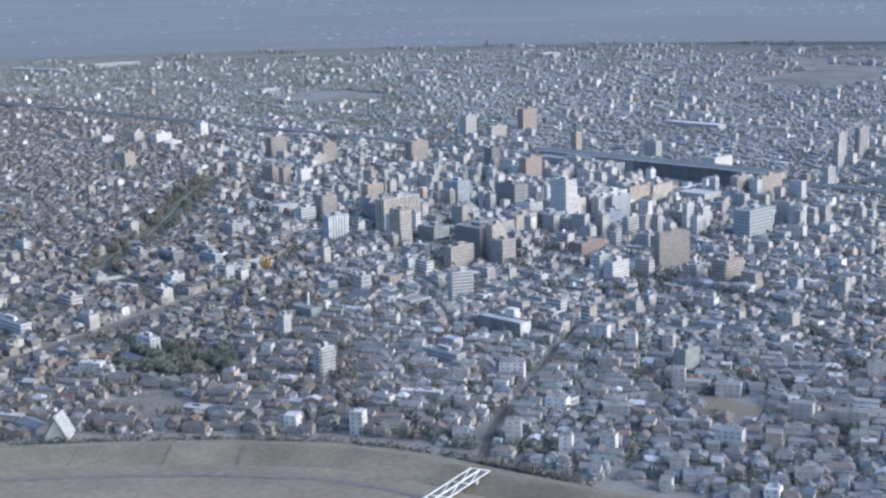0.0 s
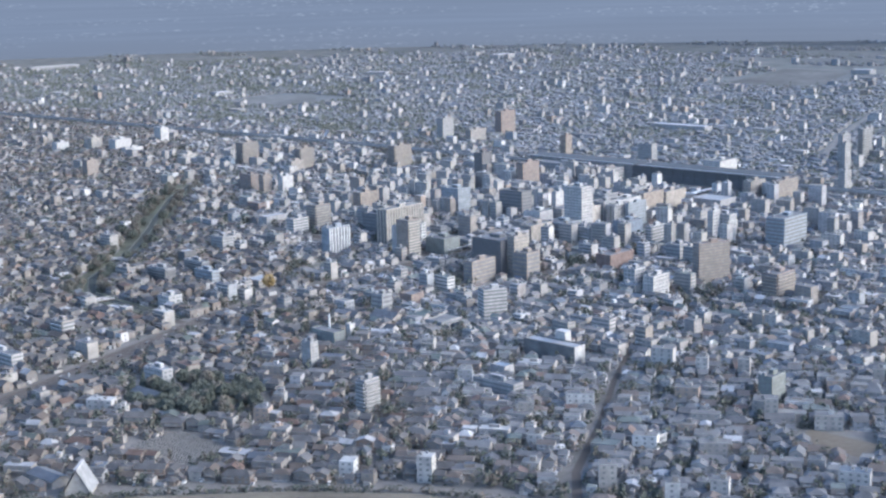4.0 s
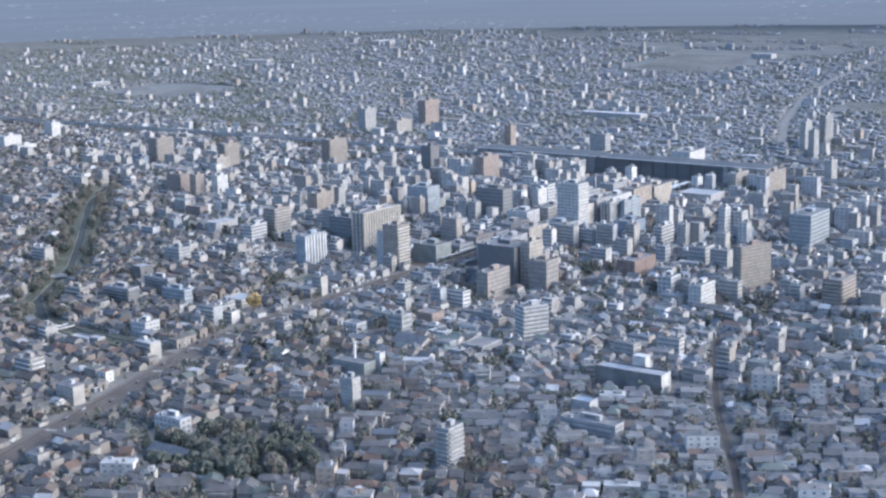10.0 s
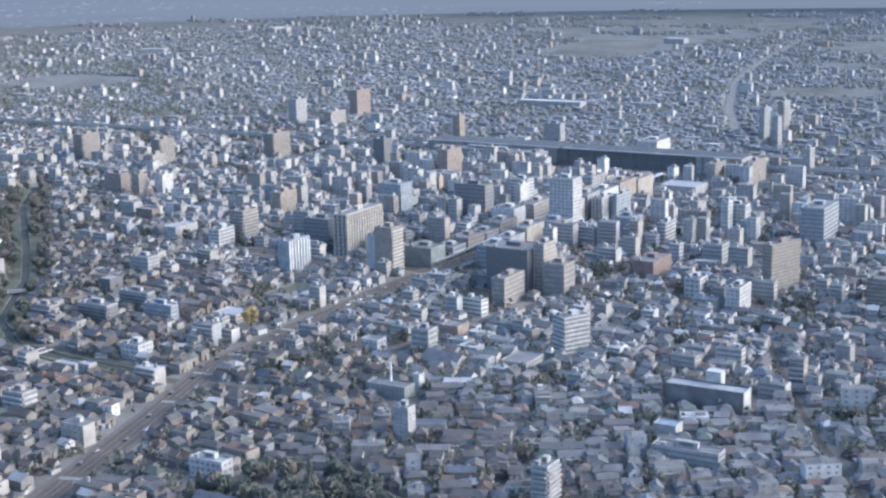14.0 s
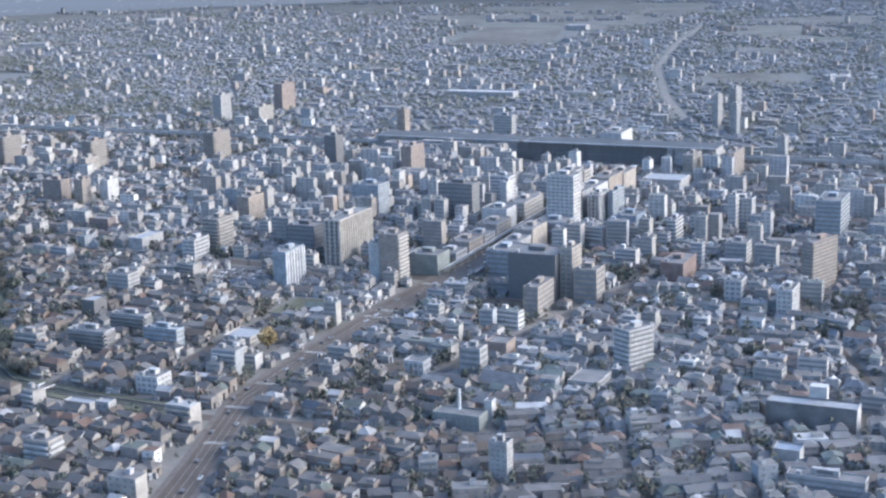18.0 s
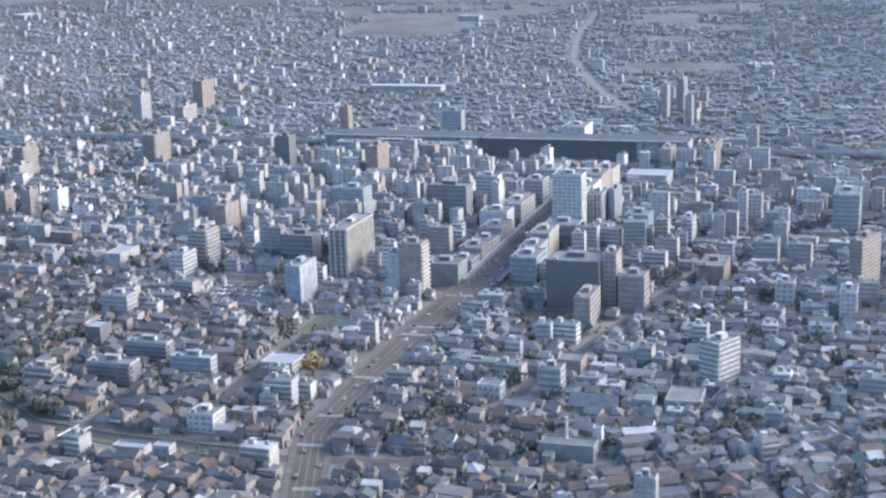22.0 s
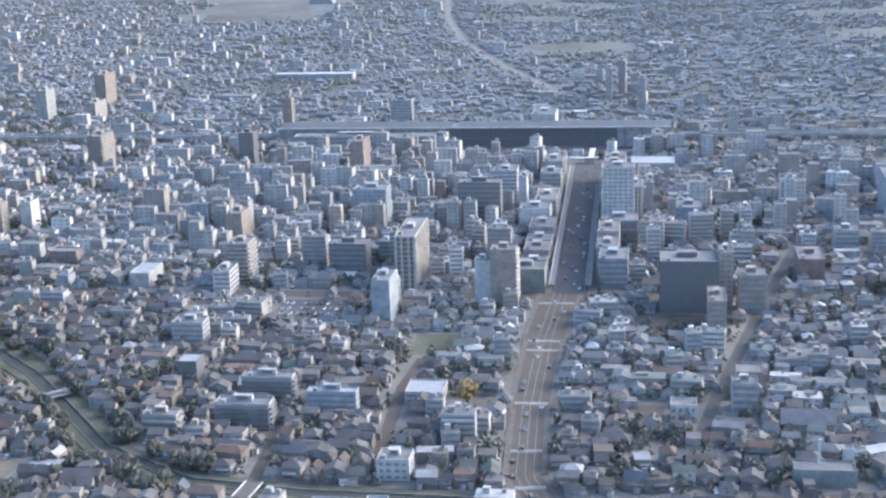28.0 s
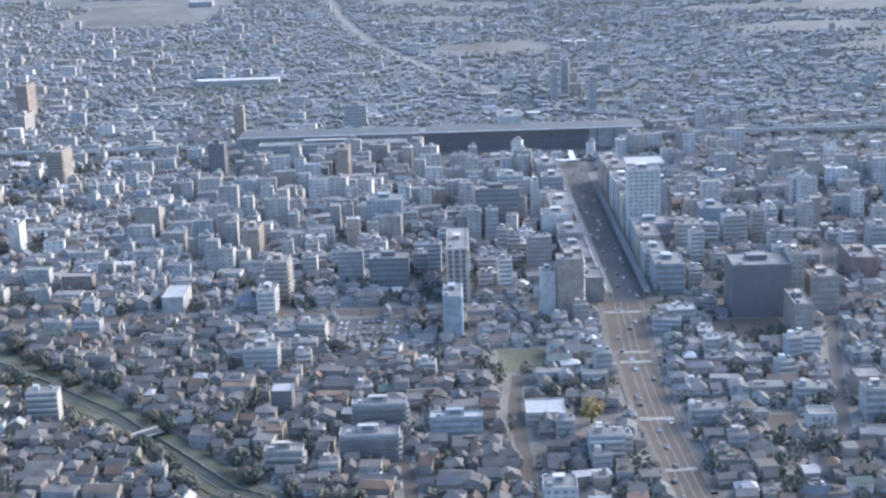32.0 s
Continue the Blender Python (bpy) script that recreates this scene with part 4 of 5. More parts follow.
def gable(g, x, y, w, d, h, rise, ca, sa, along, slots, hip=0.0, eave=0.5, roof=None):
    """A house body and a pitched roof (into the same or another mesh), turned by (ca, sa) about x, y."""
    roof = roof or g

    def T(u, v, z):
        return (x + u * ca - v * sa, y + u * sa + v * ca, z)
    hw, hd, R = w / 2, d / 2, T
    if not along:
        hw, hd = d / 2, w / 2

        def R(u, v, z):
            return T(-v, u, z)
    k = len(g.v)
    g.v += [R(-hw, -hd, 0), R(hw, -hd, 0), R(hw, hd, 0), R(-hw, hd, 0), R(-hw, -hd, h), R(hw, -hd, h), R(hw, hd, h), R(-hw, hd, h),
            R(-hw, 0, h + rise * (1 - hip)), R(hw, 0, h + rise * (1 - hip))]
    for q in ((0, 1, 5, 4), (1, 2, 6, 9, 5), (2, 3, 7, 6), (3, 0, 4, 8, 7)):
        g.f.append(tuple(k + i for i in q))
        g.s.append(slots[0])
    k = len(roof.v)
    e, dz = eave, eave * rise / hd
    rx = hw + e - hip * hd * 0.9
    roof.v += [R(-hw - e, -hd - e, h - dz + 0.03), R(hw + e, -hd - e, h - dz + 0.03), R(rx, 0, h + rise + 0.03), R(-rx, 0, h + rise + 0.03), R(hw + e, hd + e, h - dz + 0.03), R(-hw - e, hd + e, h - dz + 0.03)]
    for q in ((0, 1, 2, 3), (4, 5, 3, 2)) + (((1, 4, 2), (5, 0, 3)) if hip else ()):
        roof.f.append(tuple(k + i for i in q))
        roof.s.append(slots[1])


def box_at(g, x, y, w, d, z0, z1, ca, sa, wall, lid):
    k = len(g.v)
    pts = [(x + u * ca - v * sa, y + u * sa + v * ca) for u, v in ((-w / 2, -d / 2), (w / 2, -d / 2), (w / 2, d / 2), (-w / 2, d / 2))]
    g.v += [(a, b, z0) for a, b in pts] + [(a, b, z1) for a, b in pts]
    for q in ((0, 1, 5, 4), (1, 2, 6, 5), (2, 3, 7, 6), (3, 0, 4, 7)):
        g.f.append(tuple(k + n for n in q))
        g.s.append(wall)
    g.face([(a, b, z1) for a, b in pts], lid)


def panes(g, x, y, w, d, h, ca, sa, slot, floors, rnd, faces=2):
    """Windows a hand's width proud of the faces."""
    for s in range(floors):
        z0 = s * h / floors + 0.9
        for face in range(faces):
            ln, off = (w, d / 2 + 0.06) if face == 0 else (d, w / 2 + 0.06)
            n = max(1, int(ln / 4))
            for i in range(n):
                c = (i + 0.5) * ln / n - ln / 2 + rnd.uniform(-0.4, 0.4)
                pts = []
                for du, z in ((-0.8, z0), (0.8, z0), (0.8, z0 + 1.3), (-0.8, z0 + 1.3)):
                    u, v = ((c + du, -off), (off, c + du))[face]
                    pts.append((x + u * ca - v * sa, y + u * sa + v * ca, z))
                g.face(pts, slot)


def near_line(q):
    """Distance from the edge of the town that the flight follows."""
    return (q[0] - 345) * 0.53 + (q[1] + 673) * 0.848


def details(g, x, y, w, d, h, ca, sa, rnd):
    """Balcony, skirt roof, bay, garden wall and roof tank of a small house."""
    def at(u, v):
        return x + u * ca - v * sa, y + u * sa + v * ca
    if h > 4.2 and rnd.random() < 0.6:
        a = rnd.uniform(0.35, 0.75) * w
        box_at(g, *at(rnd.uniform(-0.5, 0.5) * (w - a), -d / 2 - 0.5), a, 1.0, h * 0.5, h * 0.5 + 1.0, ca, sa, 0, 0)
    if h > 4.2 and rnd.random() < 0.6:
        e, z = rnd.uniform(0.9, 1.6), h * 0.47
        g.face([(*at(-w / 2, -d / 2 - e), z - 0.35), (*at(w / 2, -d / 2 - e), z - 0.35), (*at(w / 2, -d / 2 - 0.01), z), (*at(-w / 2, -d / 2 - 0.01), z)], 1)
    if rnd.random() < 0.45:
        box_at(g, *at(w / 2 + 0.6, rnd.uniform(-0.25, 0.25) * d), 1.2, rnd.uniform(1.6, 3.2), 0, rnd.uniform(2.3, min(h, 4.6)), ca, sa, 0, 1)
    if rnd.random() < 0.5:
        box_at(g, *at(0, -d / 2 - rnd.uniform(1.6, 2.4)), w * rnd.uniform(0.6, 1.1), 0.15, 0, rnd.uniform(1.0, 1.7), ca, sa, 0, 0)
    if rnd.random() < 0.35:
        box_at(g, *at(rnd.uniform(-0.3, 0.3) * w, d * 0.1), rnd.uniform(0.7, 1.6), rnd.uniform(0.7, 1.2), h, h + rnd.uniform(1.9, 2.9), ca, sa, 0, 2)


houses, lows, yards, fields = [], [], [], []
for _ in range(90):
    x, y = rng.uniform(-2300, 500), rng.uniform(640, 2000)
    if inside_town(x, y) and free(x, y, 18):
        w, d = rng.uniform(20, 42), rng.uniform(12, 22)
        lows.append((x, y, w, d, 2, 0.0))
        TAKEN.append((x - w / 2, x + w / 2, y - d / 2, y + d / 2))
for region in range(2):
    turn = radians(29 if region else 0)
    ca, sa = math.cos(turn), math.sin(turn)
    used = set()
    for j in range(-160, 370):
        for i in range(-440, 160):
            u = i * 9.7 + 4.2 * (i // 6) + (j // 2 % 3) * 3.0
            v = j * 9.0 + 4.0 * (j // 2)
            x, y = u * ca - v * sa, u * sa + v * ca
            rotated = x > 130 and y < -190 + 0.35 * (x - 300)
            if rotated != bool(region) or not inside_town(x, y) or (i, j) in used:
                continue
            far = math.hypot(x - 470, y + 950)
            if far > 4050 + 400 * rng.random():
                continue
            p = 0.95
            if y > 640:
                n = noise.noise(Vector((x / 240, y / 240, 3.0)))
                p = 0.66
                edge = min(1500 - 0.73 * x + 220 * noise.noise(Vector((x / 260, 0.0, 6.0))), 1058 + (x + 2925) * 1.3)
                if n > 0.55 + max(0, 1400 - y) / 2500:
                    p = 0.0
                if y > edge:
                    p = 0.46 if noise.noise(Vector((x / 330, y / 150, 12.0))) > (-0.22 if x > -500 else 0.18) else 0.0
                if p < 0.1 and i % 4 == 0 and j % 6 == 0:
                    fields.append((x, y))
            wx, wy = 5 * noise.noise(Vector((x / 60, y / 60, 0.5))), 5 * noise.noise(Vector((x / 60, y / 60, 8.5)))
            x, y = x + wx + rng.uniform(-1.9, 1.9), y + wy + rng.uniform(-1.7, 1.7)
            if rng.random() > p:
                if p > 0:
                    yards.append((x, y))
                continue
            grove = noise.noise(Vector((x / 45, y / 45, 21.0)))
            wooded = noise.noise(Vector((x / 150, y / 110, 31.0)))
            if rng.random() < (0.07 if y < 560 else 0.05) + (0.55 if grove > 0.28 else 0) + (0.5 if y > 600 and wooded > 0.2 else 0):
                for _ in range(3):
                    yards.append((x + rng.uniform(-4, 4), y + rng.uniform(-4, 4)))
                continue
            core = math.exp(-((x + 40) / 300) ** 2 - ((y - 270) / 220) ** 2)
            low = 0.07 + 0.42 * core + (0.22 if -800 < y < 30 and away(x, y, ROAD) < 14 else 0) + (0.10 if -850 < x < -190 and 100 < y < 540 else 0)
            if x > 60 and y > 90:
                low *= 0.75
            if near_line((x, y)) < 170:
                low = 0.03
            if y > 620:
                low = 0.04
            tt = turn + rng.choice((0, 0, 0.05, 0.12, -0.07, -0.14)) + 0.12 * noise.noise(Vector((x / 90, y / 90, 4.0)))
            if rng.random() < low:
                big = rng.random() < 0.36 and (i + 1, j) not in used
                w, d = (rng.uniform(14, 19) if big else rng.uniform(7.5, 10.5)), rng.uniform(7.5, 10)
                cx, cy = x + (4.9 * ca if big else 0), y + (4.9 * sa if big else 0)
                if not free(cx, cy, max(w, d) * 0.48):
                    continue
                if big:
                    used.add((i + 1, j))
                st = rng.choice((2, 3, 3, 3, 3, 4, 4, 5)) if core < 0.3 else rng.choice((2, 3, 3, 4, 4, 5, 6, 8)) if x > 60 else rng.choice((3, 4, 4, 5, 5, 6, 7, 8))
                lows.append((cx, cy, w, d, st, tt))
            else:
                size = rng.random()
                cx, cy = x, y
                if size < 0.13 and (i + 1, j) not in used:
                    w, d = rng.uniform(13.5, 18.5), rng.uniform(7.0, 10.5)
                    cx, cy = x + 4.9 * ca, y + 4.9 * sa
                elif size < 0.42:
                    w, d = rng.uniform(5.0, 7.0), rng.uniform(6.0, 8.8)
                    cx += rng.uniform(-1.6, 1.6)
                else:
                    w, d = rng.uniform(7.0, 10.6), rng.uniform(6.2, 9.0)
                if not free(cx, cy, max(w, d) * 0.46):
                    continue
                if w > 13:
                    used.add((i + 1, j))
                houses.append((cx, cy, w, d, rng.choice((3.2, 4.6, 5.4, 5.8, 6.4)) + rng.uniform(-0.4, 0.6), tt))
                if rng.random() < 0.7:
                    yards.append((x + rng.uniform(-6, 6), y + rng.choice((-5.4, 5.4))))

# small houses, annexes and workshops that fill the gaps left between the rows
cells = {}


def claim(q):
    cells.setdefault((int(q[0] // 20), int(q[1] // 20)), []).append(q)


for q in houses + lows:
    claim(q)
for _ in range(15000):
    x, y = rng.uniform(-420, 560), rng.uniform(-560, 130)
    w, d = rng.uniform(4.2, 8.5), rng.uniform(4.2, 7.5)
    if not inside_town(x, y) or away(x, y, BELT) < 3:
        continue
    a, b = int(x // 20), int(y // 20)
    if any(abs(x - q[0]) < (w + q[2]) / 2 + 0.2 and abs(y - q[1]) < (d + q[3]) / 2 + 0.2 for i in (a - 1, a, a + 1) for j in (b - 1, b, b + 1) for q in cells.get((i, j), ())):
        continue
    if not free(x, y, min(w, d) * 0.5):
        continue
    q = (x, y, w, d, rng.uniform(2.6, 5.6), radians(29) if x > 130 and y < -190 + 0.35 * (x - 300) else 0.0)
    claim(q)
    lot = noise.noise(Vector((x / 38, y / 38, 17.0)))
    if lot > 0.12:
        yards += [(x + rng.uniform(-3, 3), y + rng.uniform(-3, 3)) for _ in range(3)]
    elif lot > -0.2:
        houses.append(q)


houses.sort(key=near_line)
lows.sort(key=lambda q: math.hypot(q[0] * 0.8, q[1] + 90))
NEAR_HOUSES, NEAR_LOWS = 214, 134

near, outer, near_dark = Geo(), Geo(), Geo()
for x, y, w, d, h, tt in houses[NEAR_HOUSES:]:
    # haze by distance through colour: greyed far off, darkened close by
    g = outer if y > 640 else near_dark if near_line((x, y)) < 250 else near
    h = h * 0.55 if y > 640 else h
    kind = rng.random()
    ca, sa = math.cos(tt), math.sin(tt)
    close = near_line((x, y)) < 900
    if kind < (0.45 if w > 12 else 0.17):
        h += 1.2
        box_at(g, x, y, w, d, 0, h, ca, sa, 0, 2)
        if close and rng.random() < 0.5:
            box_at(g, x + rng.uniform(-0.25, 0.25) * w, y + 0.1 * d, w * 0.35, d * 0.4, h, h + rng.uniform(0.8, 2.6), ca, sa, 0, 2)
    else:
        along = w > 12 or rng.random() < 0.6
        gable(g, x, y, w, d, h, rng.uniform(1.4, 2.6), ca, sa, along, (0, 1), 1.0 if kind > (0.3 if y > 640 else 0.72) else 0.0)
        if close and rng.random() < 0.5:
            o = rng.choice((-1, 1))
            gable(g, x + (o * w * 0.45) * ca, y + (o * w * 0.45) * sa, w * 0.5, d * 0.7, h * 0.55, 1.0, ca, sa, not along, (0, 1), 0.0)
    if close:
        panes(g, x, y, w, d, h, ca, sa, 3, 2, rng, rng.choice((1, 2)))
        details(g, x, y, w, d, h, ca, sa, rng)
tagged(new("suburb_houses", outer.mesh("suburb_houses", m_hazed_suburb_wall, m_hazed_suburb_roof, m_hazed_suburb_roof, m_glass)), "dense low suburb of small houses in haze-greyed colours behind the railway", "houses", kind="stuff")
tagged(new("old_town_houses", near_dark.mesh("old_town_houses", m_near_wall_i, m_near_roof_i, m_near_roof_i, m_glass)), "dense near quarter of houses, walls and roofs darkened for thin haze", "houses", kind="stuff")
tagged(new("town_houses", near.mesh("town_houses", m_wall_i, m_roof_i, m_flat_i, m_glass)), "dense mass of small two storey houses with grey roofs", "houses", kind="stuff")

g = Geo()
for x, y, w, d, st, tt in lows[NEAR_LOWS:]:
    ca, sa, h = math.cos(tt), math.sin(tt), st * 3.1
    box_at(g, x, y, w, d, 0, h, ca, sa, 0, 1)
    if rng.random() < 0.6:
        box_at(g, x + 1, y + 1, 3, 3, h, h + 2.6, ca, sa, 0, 1)
    for _ in range(rng.randrange(4)):
        box_at(g, x + rng.uniform(-0.36, 0.36) * w, y + rng.uniform(-0.33, 0.33) * d, rng.uniform(1, 2.4), rng.uniform(0.8, 1.8), h, h + rng.uniform(0.7, 1.8), ca, sa, 0, 1)
    panes(g, x, y, w, d, h, ca, sa, 2, st, rng, rng.choice((1, 1, 2)))
tagged(new("town_blocks", g.mesh("town_blocks", m_wall_i, m_flat_i, m_glass)), "scattered low flat-roofed apartment and shop blocks", "buildings", kind="stuff")

# garden trees and shrubs between the houses, bushes at the foot of the levee
g = Geo()
for k in range(46):
    x = 512 + k * 1.5 + rng.uniform(-1, 1)
    crown(g, x, -438 + (x - 512) * 0.12 + rng.uniform(-4, 4), 0.2, rng.uniform(2, 4.5), rng.uniform(1.4, 2.6), 12, rng, 1)
for (a, _), (c, _) in zip(LEVEE[2:8], LEVEE[3:9]):
    way = (Vector(c) - Vector(a)).normalized()
    for k in range(int(math.dist(a, c) / 2.1)):
        p = Vector(a) + way * (k * 2.1) + Vector((-way.y, way.x)) * rng.uniform(15.5, 19.5)
        crown(g, p.x, p.y, 0.2, rng.uniform(1.5, 4.5), rng.uniform(1.2, 2.4), 9, rng, rng.choice((0, 1)))
for x, y in yards:
    far = near_line((x, y))
    if (far < 700 or far < 2400 and rng.random() < 0.5) and free(x, y, 1.0):
        h, r = rng.uniform(4.0, 9.5), rng.uniform(1.7, 3.6) * (1 if far < 700 else 1.35)
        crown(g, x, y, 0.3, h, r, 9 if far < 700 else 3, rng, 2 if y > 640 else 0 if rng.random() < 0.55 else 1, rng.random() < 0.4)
tagged(new("garden_trees", g.mesh("garden_trees", m_conifer, m_leaf, m_hazed_wood)), "dark garden trees and shrubs among the houses", "trees", kind="stuff")

# sheds and carports in the yards
g = Geo()
for x, y, w, d, h, tt in houses:
    for _ in range(3 if near_line((x, y)) < 520 else 1 if near_line((x, y)) < 1000 else 0):
        if rng.random() < 0.35:
            continue
        a, o = tt + rng.choice((0, 1.571)), rng.choice((-1, 1))
        if rng.random() < 0.5:
            px, py = x + o * (w / 2 + 1.3), y + rng.uniform(-4, 4)
        else:
            px, py = x + rng.uniform(-5, 5), y + o * (d / 2 + 1.4)
        if free(px, py, 1.5):
            box_at(g, px, py, rng.uniform(2, 4.5), rng.uniform(1.8, 2.6), 0, rng.uniform(1.6, 2.8), math.cos(a), math.sin(a), 0, 1)
tagged(new("yard_sheds", g.mesh("yard_sheds", m_wall_i, m_flat_i)), "small sheds and carports between the houses", "sheds", kind="stuff")

# small cars parked beside the houses
g = Geo()
for x, y, w, d, h, tt in houses:
    if near_line((x, y)) < 650 and rng.random() < 0.4:
        o, ca, sa = rng.choice((-1, 1)), math.cos(tt), math.sin(tt)
        u, v = o * (w / 2 + 1.5), -d / 2 + rng.uniform(-1.5, 1.5)
        px, py = x + u * ca - v * sa, y + u * sa + v * ca
        if free(px, py, 1.2):
            box_at(g, px, py, 1.7, 4.0, 0.25, 0.95, ca, sa, 0, 0)
            box_at(g, px, py, 1.5, 2.3, 0.95, 1.5, ca, sa, 1, 0)
m_parked = palette("parked_car_paint", [(4, (0.60, 0.60, 0.60)), (3, (0.34, 0.345, 0.35)), (2, (0.09, 0.09, 0.10)), (1, (0.16, 0.18, 0.24))], True, 0.4, 0.05)
tagged(new("parked_cars", g.mesh("parked_cars", m_parked, m_glass)), "small white, silver and dark cars parked beside houses", "cars", kind="stuff")

# farm plots beyond the town, haze painted in as neutral grey and sheen
g = Geo()
for x, y in fields:
    w, d = rng.uniform(30, 62), rng.uniform(40, 90)
    z = 0.1 + 0.2 * rng.random()
    g.face([(x - w / 2, y - d / 2, z), (x + w / 2, y - d / 2, z), (x + w / 2, y + d / 2, z), (x - w / 2, y + d / 2, z)])
m_plot = palette("farm_plot", [(3, (0.105, 0.107, 0.103)), (3, (0.098, 0.102, 0.095)), (2, (0.114, 0.113, 0.107)), (2, (0.092, 0.096, 0.09))], True, 0.95, 0.25, 0.02)
m_plot.node_tree.nodes["Principled BSDF"].inputs["Sheen Weight"].default_value = 0.1
tagged(new("farm_plots", g.mesh("farm_plots", m_plot)), "autumn farm plots beyond the town in haze-greyed colours", "fields", kind="stuff")

# ---- single houses along the river side of the town ----
def house_model(seed, wide):
    rnd = random.Random(seed)
    w = rnd.uniform(13.5, 17.5) if wide else rnd.choice((rnd.uniform(5.4, 7.2), rnd.uniform(7.2, 10.8)))
    d, h, rise = rnd.uniform(6.4, 9.6), rnd.choice((3.4, 5.0, 5.6, 6.2)), rnd.uniform(1.4, 2.4)
    b = thing("house", pose(0, 0, 0), ("long low house or workshop with a grey roof" if wide else "small two storey house with grey tiled roof" if h > 4 else "low single storey house with grey tiled roof"), "house", "houses by the river")
    style, along = seed % 5, wide or seed % 3 != 0
    body, roof = Geo(), Geo()
    if style == 4:
        body.box(-w / 2, w / 2, -d / 2, d / 2, 0, h + 0.8)
        roof.box(-w / 2 - 0.15, w / 2 + 0.15, -d / 2 - 0.15, d / 2 + 0.15, h + 0.803, h + 1.1, 0, True)
        part("body", body.mesh("body", m_near_wall), b)
        part("roof", roof.mesh("roof", m_near_roof), b, "flat grey roof")
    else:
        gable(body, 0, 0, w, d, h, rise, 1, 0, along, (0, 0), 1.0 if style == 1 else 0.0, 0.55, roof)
        part("body", body.mesh("body", m_near_wall), b)
        part("roof", roof.mesh("roof", m_near_roof), b)
    if seed % 2 == 0:
        body, roof = Geo(), Geo()
        gable(body, w * 0.42, -d * 0.25, w * 0.5, d * 0.6, h * 0.5, 0.9, 1, 0, not along, (0, 0), 0.0, 0.4, roof)
        part("annex", body.mesh("annex", m_near_wall), b)
        part("annex_roof", roof.mesh("annex_roof", m_near_roof), b)
    else:
        part("balcony", box_mesh("balcony", -w * 0.4, w * 0.3, -d / 2 - 1.1, -d / 2 + 0.02, h * 0.5, h * 0.5 + 1.0, m_near_wall, True), b)
    up = h * 0.56
    for face, c, z in ((0, -0.25, up), (0, 0.25, up), (0, -0.2, 0.6), (1, 0.0, up), (1, 0.15, 0.8)):
        if z > 0.9 and h < 4:
            continue
        g = Geo()
        if face == 0:
            g.box(c * w - 0.9, c * w + 0.9, -d / 2 - 0.08, -d / 2 + 0.02, z, z + 1.3, 0, True)
        else:
            g.box(w / 2 - 0.02, w / 2 + 0.08, c * d - 0.9, c * d + 0.9, z, z + 1.2, 0, True)
        part("window", g.mesh("window", m_glass), b, "dark glass window")
    return b


models = {False: [], True: []}
counts = {False: 0, True: 0}
for n, (x, y, w, d, h, tt) in enumerate(houses[:NEAR_HOUSES]):
    m = Matrix.Translation((x, y, 0)) @ Matrix.Rotation(tt, 4, "Z")
    wide = w > 12
    if len(models[wide]) < (5 if wide else 18):
        models[wide].append(house_model(len(models[wide]) + (40 if wide else 0), wide))
        models[wide][-1].matrix_basis = m
    else:
        counts[wide] += 1
        copy_thing(models[wide][counts[wide] * 7 % len(models[wide])], m)


# ---- single low blocks round the boulevard ----
def low_model(w, d, st, seed):
    h = st * 3.1
    b = thing("shop_block" if st < 5 else "flat_block", pose(0, 0, 0), f"small flat-roofed concrete block of {('two', 'three', 'four', 'five', 'six', 'seven', 'eight', 'nine')[st - 2]} storeys", "building", "low blocks round the boulevard")
    part("body", box_mesh("body", -w / 2, w / 2, -d / 2, d / 2, 0, h, m_wall), b)
    part("roof", box_mesh("roof", -w / 2 + 0.25, w / 2 - 0.25, -d / 2 + 0.25, d / 2 - 0.25, h + 0.003, h + 0.12, m_flat), b)
    part("stair_head", box_mesh("stair_head", -w * 0.3, -w * 0.3 + 3, -1, 2, h + 0.12, h + 2.7, m_wall), b)
    part("water_tank", box_mesh("water_tank", w * 0.2, w * 0.2 + 1.8, 0.2, 1.9, h + 0.12, h + 1.9, m_tank), b, "grey water tank")
    fh = h / st
    for face, ln in ((0, w), (1, d)):
        if face and seed % 3:
            continue
        g = Geo()
        a = -ln / 2 + 0.7
        if face == 0:
            g.box(a, -a, -d / 2 - 0.07, -d / 2 + 0.02, 0.9, fh - 0.75, 0, True)
        else:
            g.box(w / 2 - 0.02, w / 2 + 0.07, a, -a, 0.9, fh - 0.75, 0, True)
        me = g.mesh("window", m_glass)
        for k in range(st):
            part("window", me, b, at=Matrix.Translation((0, 0, k * fh)))
    if seed % 3 == 2:
        me = box_mesh("balcony", -w / 2 + 0.4, w / 2 - 0.4, -d / 2 - 1.1, -d / 2 + 0.02, -0.1, 0.85, m_wall, True)
        for k in range(1, st):
            part("balcony", me, b, at=Matrix.Translation((0, 0, k * fh)))
    return b


made = {}
for n, (x, y, w, d, st, tt) in enumerate(lows[:NEAR_LOWS]):
    key = (w > 12.5, st, n % 3)
    m = Matrix.Translation((x, y, 0)) @ Matrix.Rotation(tt, 4, "Z")
    if key in made:
        copy_thing(made[key], m)
    else:
        made[key] = low_model(16.5 if key[0] else 9.2, (8.6, 9.2, 9.8)[key[2]], st, key[2])
        made[key].matrix_basis = m


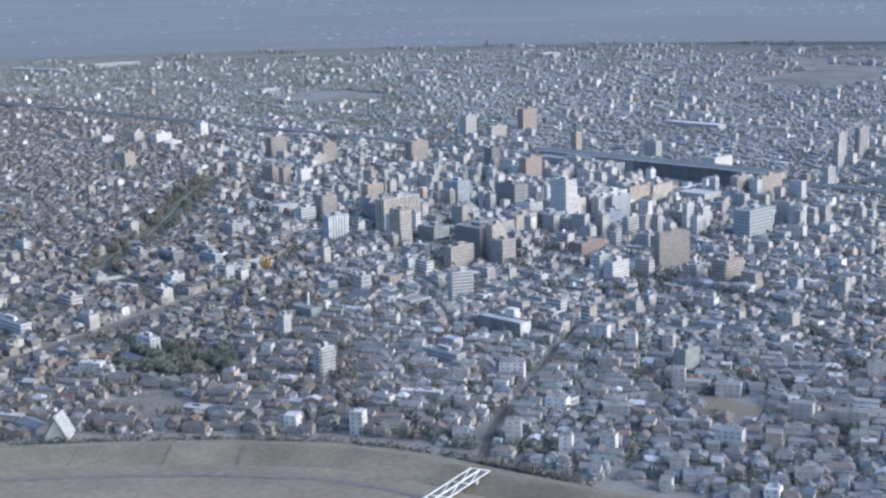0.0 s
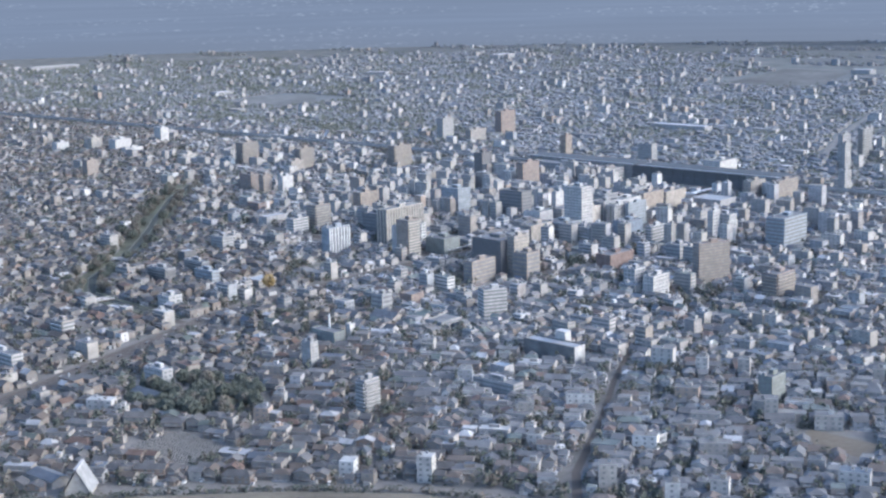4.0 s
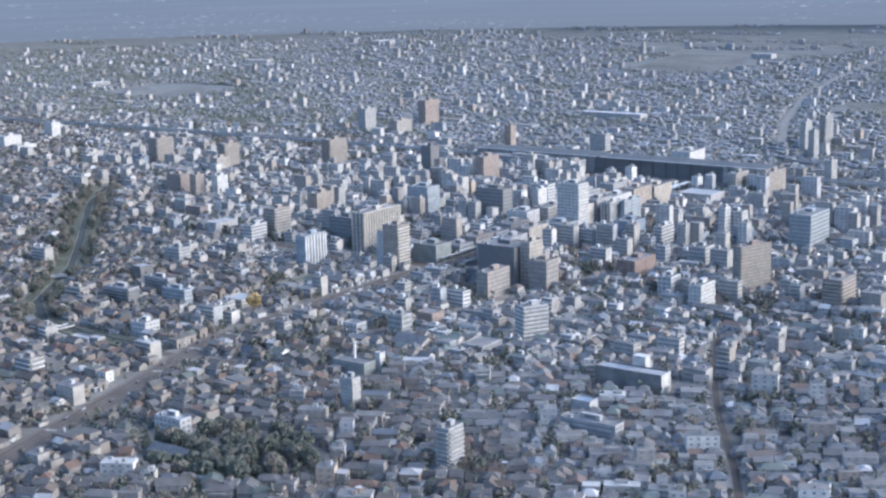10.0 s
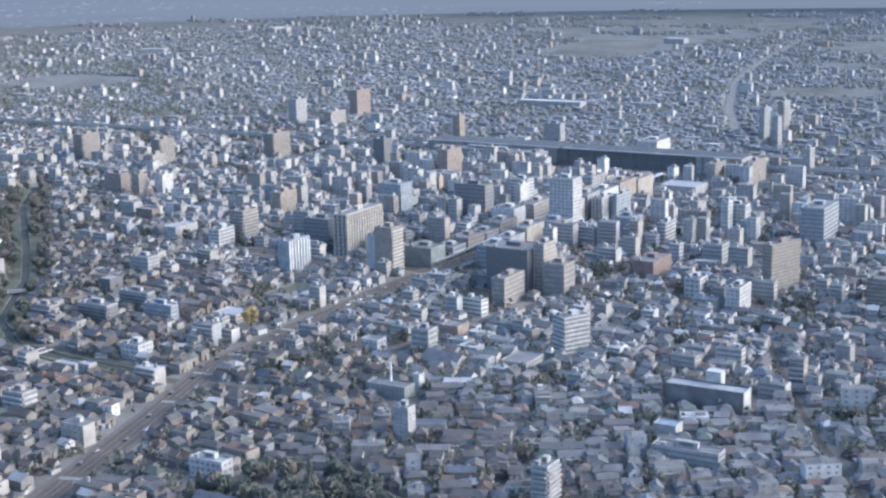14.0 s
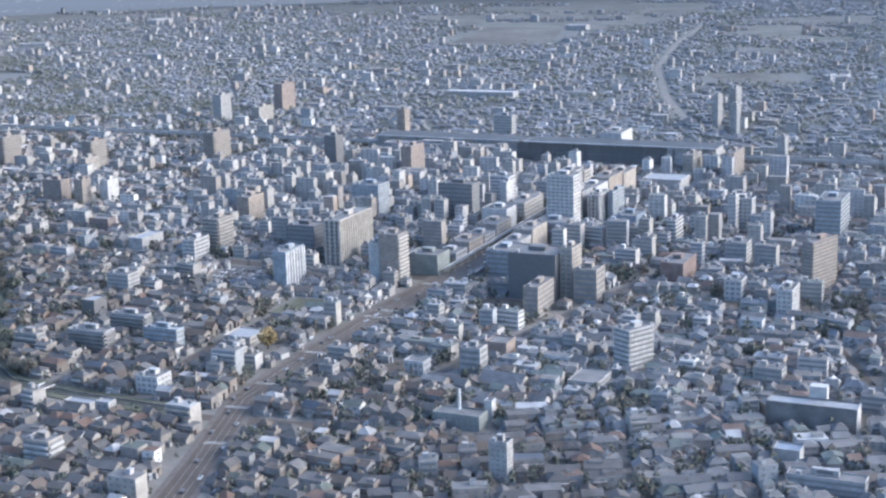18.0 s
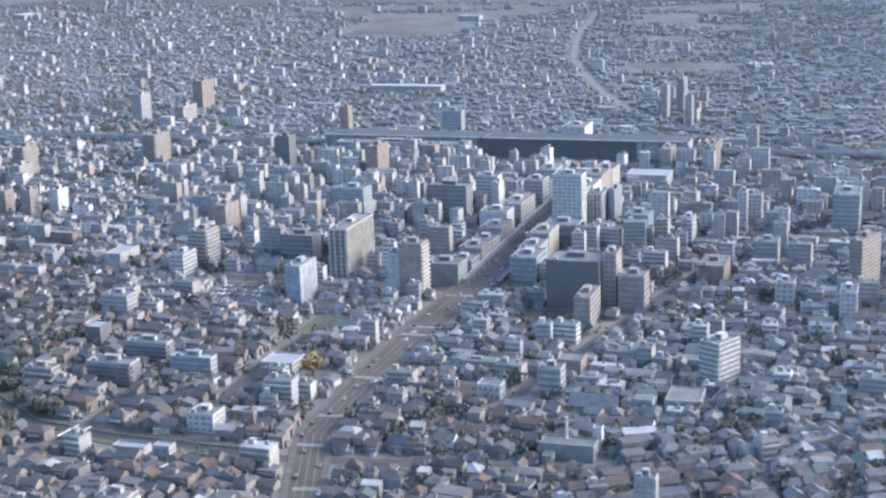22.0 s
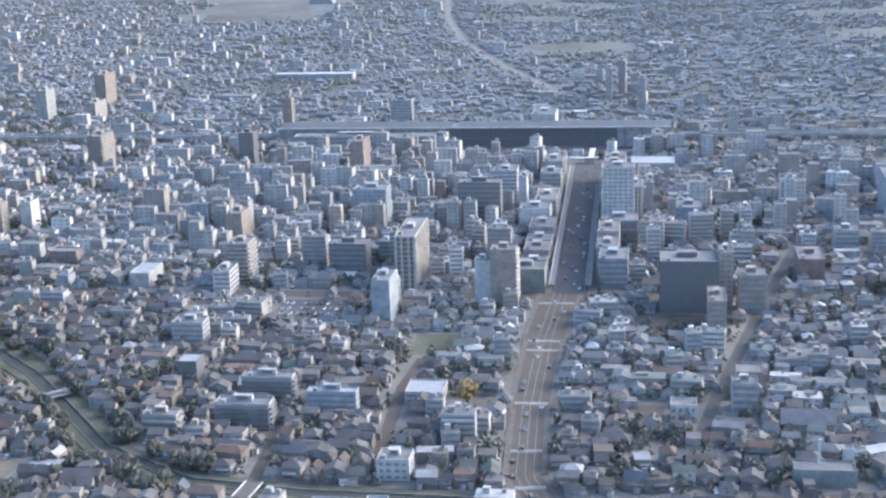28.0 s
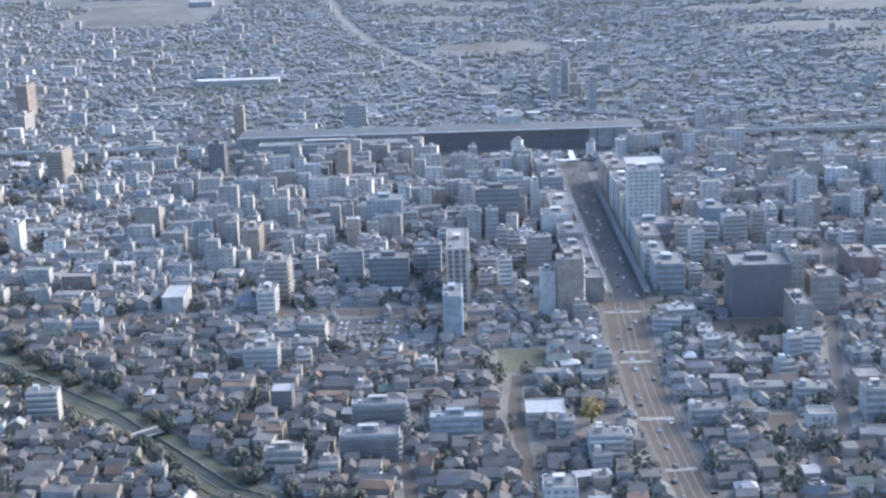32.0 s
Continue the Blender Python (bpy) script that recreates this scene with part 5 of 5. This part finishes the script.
# ---- cars on the boulevard and the car park ----
def car_model(m, label):
    c = thing("car", pose(0, 0, 0), label, "car", "cars in the street")
    g = Geo()
    g.box(-0.85, 0.85, -2.1, 2.1, 0.35, 0.95, 0, True)
    part("body", g.mesh("body", m), c)
    g = Geo()
    k = [(-0.8, -1.2, 0.95), (0.8, -1.2, 0.95), (0.8, 1.5, 0.95), (-0.8, 1.5, 0.95), (-0.62, -0.6, 1.5), (0.62, -0.6, 1.5), (0.62, 1.0, 1.5), (-0.62, 1.0, 1.5)]
    for q in ((0, 1, 5, 4), (1, 2, 6, 5), (2, 3, 7, 6), (3, 0, 4, 7), (4, 5, 6, 7)):
        g.face([k[i] for i in q])
    part("cabin", g.mesh("cabin", m_glass), c, "dark glazed cabin")
    for sx in (-0.85, 0.65):
        for sy in (-1.4, 1.3):
            part("wheel", box_mesh("wheel", sx, sx + 0.2, sy - 0.3, sy + 0.3, 0, 0.6, m_bark, True), c)
    return c


cars = [car_model(plain("white_car_paint", (0.72, 0.72, 0.72), 0.3), "small white car on the town road"), car_model(plain("dark_car_paint", (0.05, 0.05, 0.06), 0.3), "small dark car on the town road"),
        car_model(plain("silver_car_paint", (0.42, 0.43, 0.44), 0.3, 0.4), "small silver grey car on the town road")]
spots = []
for k in range(26):
    t = (k + 0.5) / 26
    y = -470 + 480 * t
    for (a, wa), (b, wb) in zip(ROAD, ROAD[1:]):
        if a[1] <= y <= b[1]:
            x = a[0] + (b[0] - a[0]) * (y - a[1]) / (b[1] - a[1])
            spots.append((x + rng.choice((-6, -2, 2, 6)), y + rng.uniform(-5, 5), math.degrees(math.atan2(b[1] - a[1], b[0] - a[0])) - 90, 0.23))
for k in range(30):
    y = 30 + 13.3 * k + rng.uniform(-4, 4)
    spots.append((-0.9 - 8.6 * (y - 21) / 424 + rng.choice((-7.5, -4, -1, 2.5, 6)), y, rng.choice((1, 181)), 0.24))
for r in range(4):
    for k in range(10):
        if rng.random() < 0.75:
            spots.append((-181 + k * 3.9, -42 + r * 11, rng.choice((0, 180)), 0.04))
for n, (x, y, a, z) in enumerate(spots):
    c = rng.randrange(3)
    if n < 3:
        cars[n].matrix_basis = pose(x, y, z, 0, 0, a)
    else:
        copy_thing(cars[c], pose(x, y, z, 0, 0, a))

# ---- hazy far plain behind the town, painted on a glowing wall ----
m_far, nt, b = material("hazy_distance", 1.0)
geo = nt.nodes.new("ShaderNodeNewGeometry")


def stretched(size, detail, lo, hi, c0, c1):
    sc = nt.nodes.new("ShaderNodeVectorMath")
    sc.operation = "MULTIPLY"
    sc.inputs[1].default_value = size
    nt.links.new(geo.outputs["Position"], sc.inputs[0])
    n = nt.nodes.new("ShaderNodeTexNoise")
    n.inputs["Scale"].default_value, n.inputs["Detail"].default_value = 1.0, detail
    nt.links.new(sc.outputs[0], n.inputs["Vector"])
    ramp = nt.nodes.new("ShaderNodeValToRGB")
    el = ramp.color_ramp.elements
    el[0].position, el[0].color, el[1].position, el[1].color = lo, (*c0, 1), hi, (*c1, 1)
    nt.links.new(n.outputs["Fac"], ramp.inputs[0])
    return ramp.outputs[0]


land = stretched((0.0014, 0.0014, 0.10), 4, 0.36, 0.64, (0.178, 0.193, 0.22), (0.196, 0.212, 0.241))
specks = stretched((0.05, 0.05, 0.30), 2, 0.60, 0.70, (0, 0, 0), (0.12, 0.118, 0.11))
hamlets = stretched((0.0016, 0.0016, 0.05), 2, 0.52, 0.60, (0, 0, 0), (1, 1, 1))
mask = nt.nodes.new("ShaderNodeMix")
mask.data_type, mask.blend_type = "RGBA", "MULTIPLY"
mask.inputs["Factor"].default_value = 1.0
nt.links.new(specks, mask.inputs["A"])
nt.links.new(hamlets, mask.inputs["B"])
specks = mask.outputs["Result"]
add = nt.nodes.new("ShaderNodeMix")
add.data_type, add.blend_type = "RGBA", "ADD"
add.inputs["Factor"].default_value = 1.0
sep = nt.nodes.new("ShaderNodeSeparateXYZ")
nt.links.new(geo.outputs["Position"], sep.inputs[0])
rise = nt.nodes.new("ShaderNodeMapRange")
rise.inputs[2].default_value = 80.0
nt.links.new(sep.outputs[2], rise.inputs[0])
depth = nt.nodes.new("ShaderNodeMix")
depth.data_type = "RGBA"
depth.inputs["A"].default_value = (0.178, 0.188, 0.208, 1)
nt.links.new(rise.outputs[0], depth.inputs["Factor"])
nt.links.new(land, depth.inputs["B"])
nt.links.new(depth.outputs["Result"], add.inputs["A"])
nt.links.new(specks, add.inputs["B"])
# the painted haze shines by itself, lit by no sun or sky
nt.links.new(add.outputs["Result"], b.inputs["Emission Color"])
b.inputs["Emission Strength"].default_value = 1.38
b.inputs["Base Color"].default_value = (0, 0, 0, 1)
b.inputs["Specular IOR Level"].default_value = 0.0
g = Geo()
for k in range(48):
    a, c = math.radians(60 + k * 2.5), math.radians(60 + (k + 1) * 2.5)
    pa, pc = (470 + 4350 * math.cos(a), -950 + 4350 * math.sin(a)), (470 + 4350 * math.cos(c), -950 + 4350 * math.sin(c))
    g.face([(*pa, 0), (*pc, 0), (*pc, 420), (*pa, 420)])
structure("backdrop", g.mesh("backdrop", m_far), "glowing wall painted as hazy blue distance beyond the town", "backdrop")
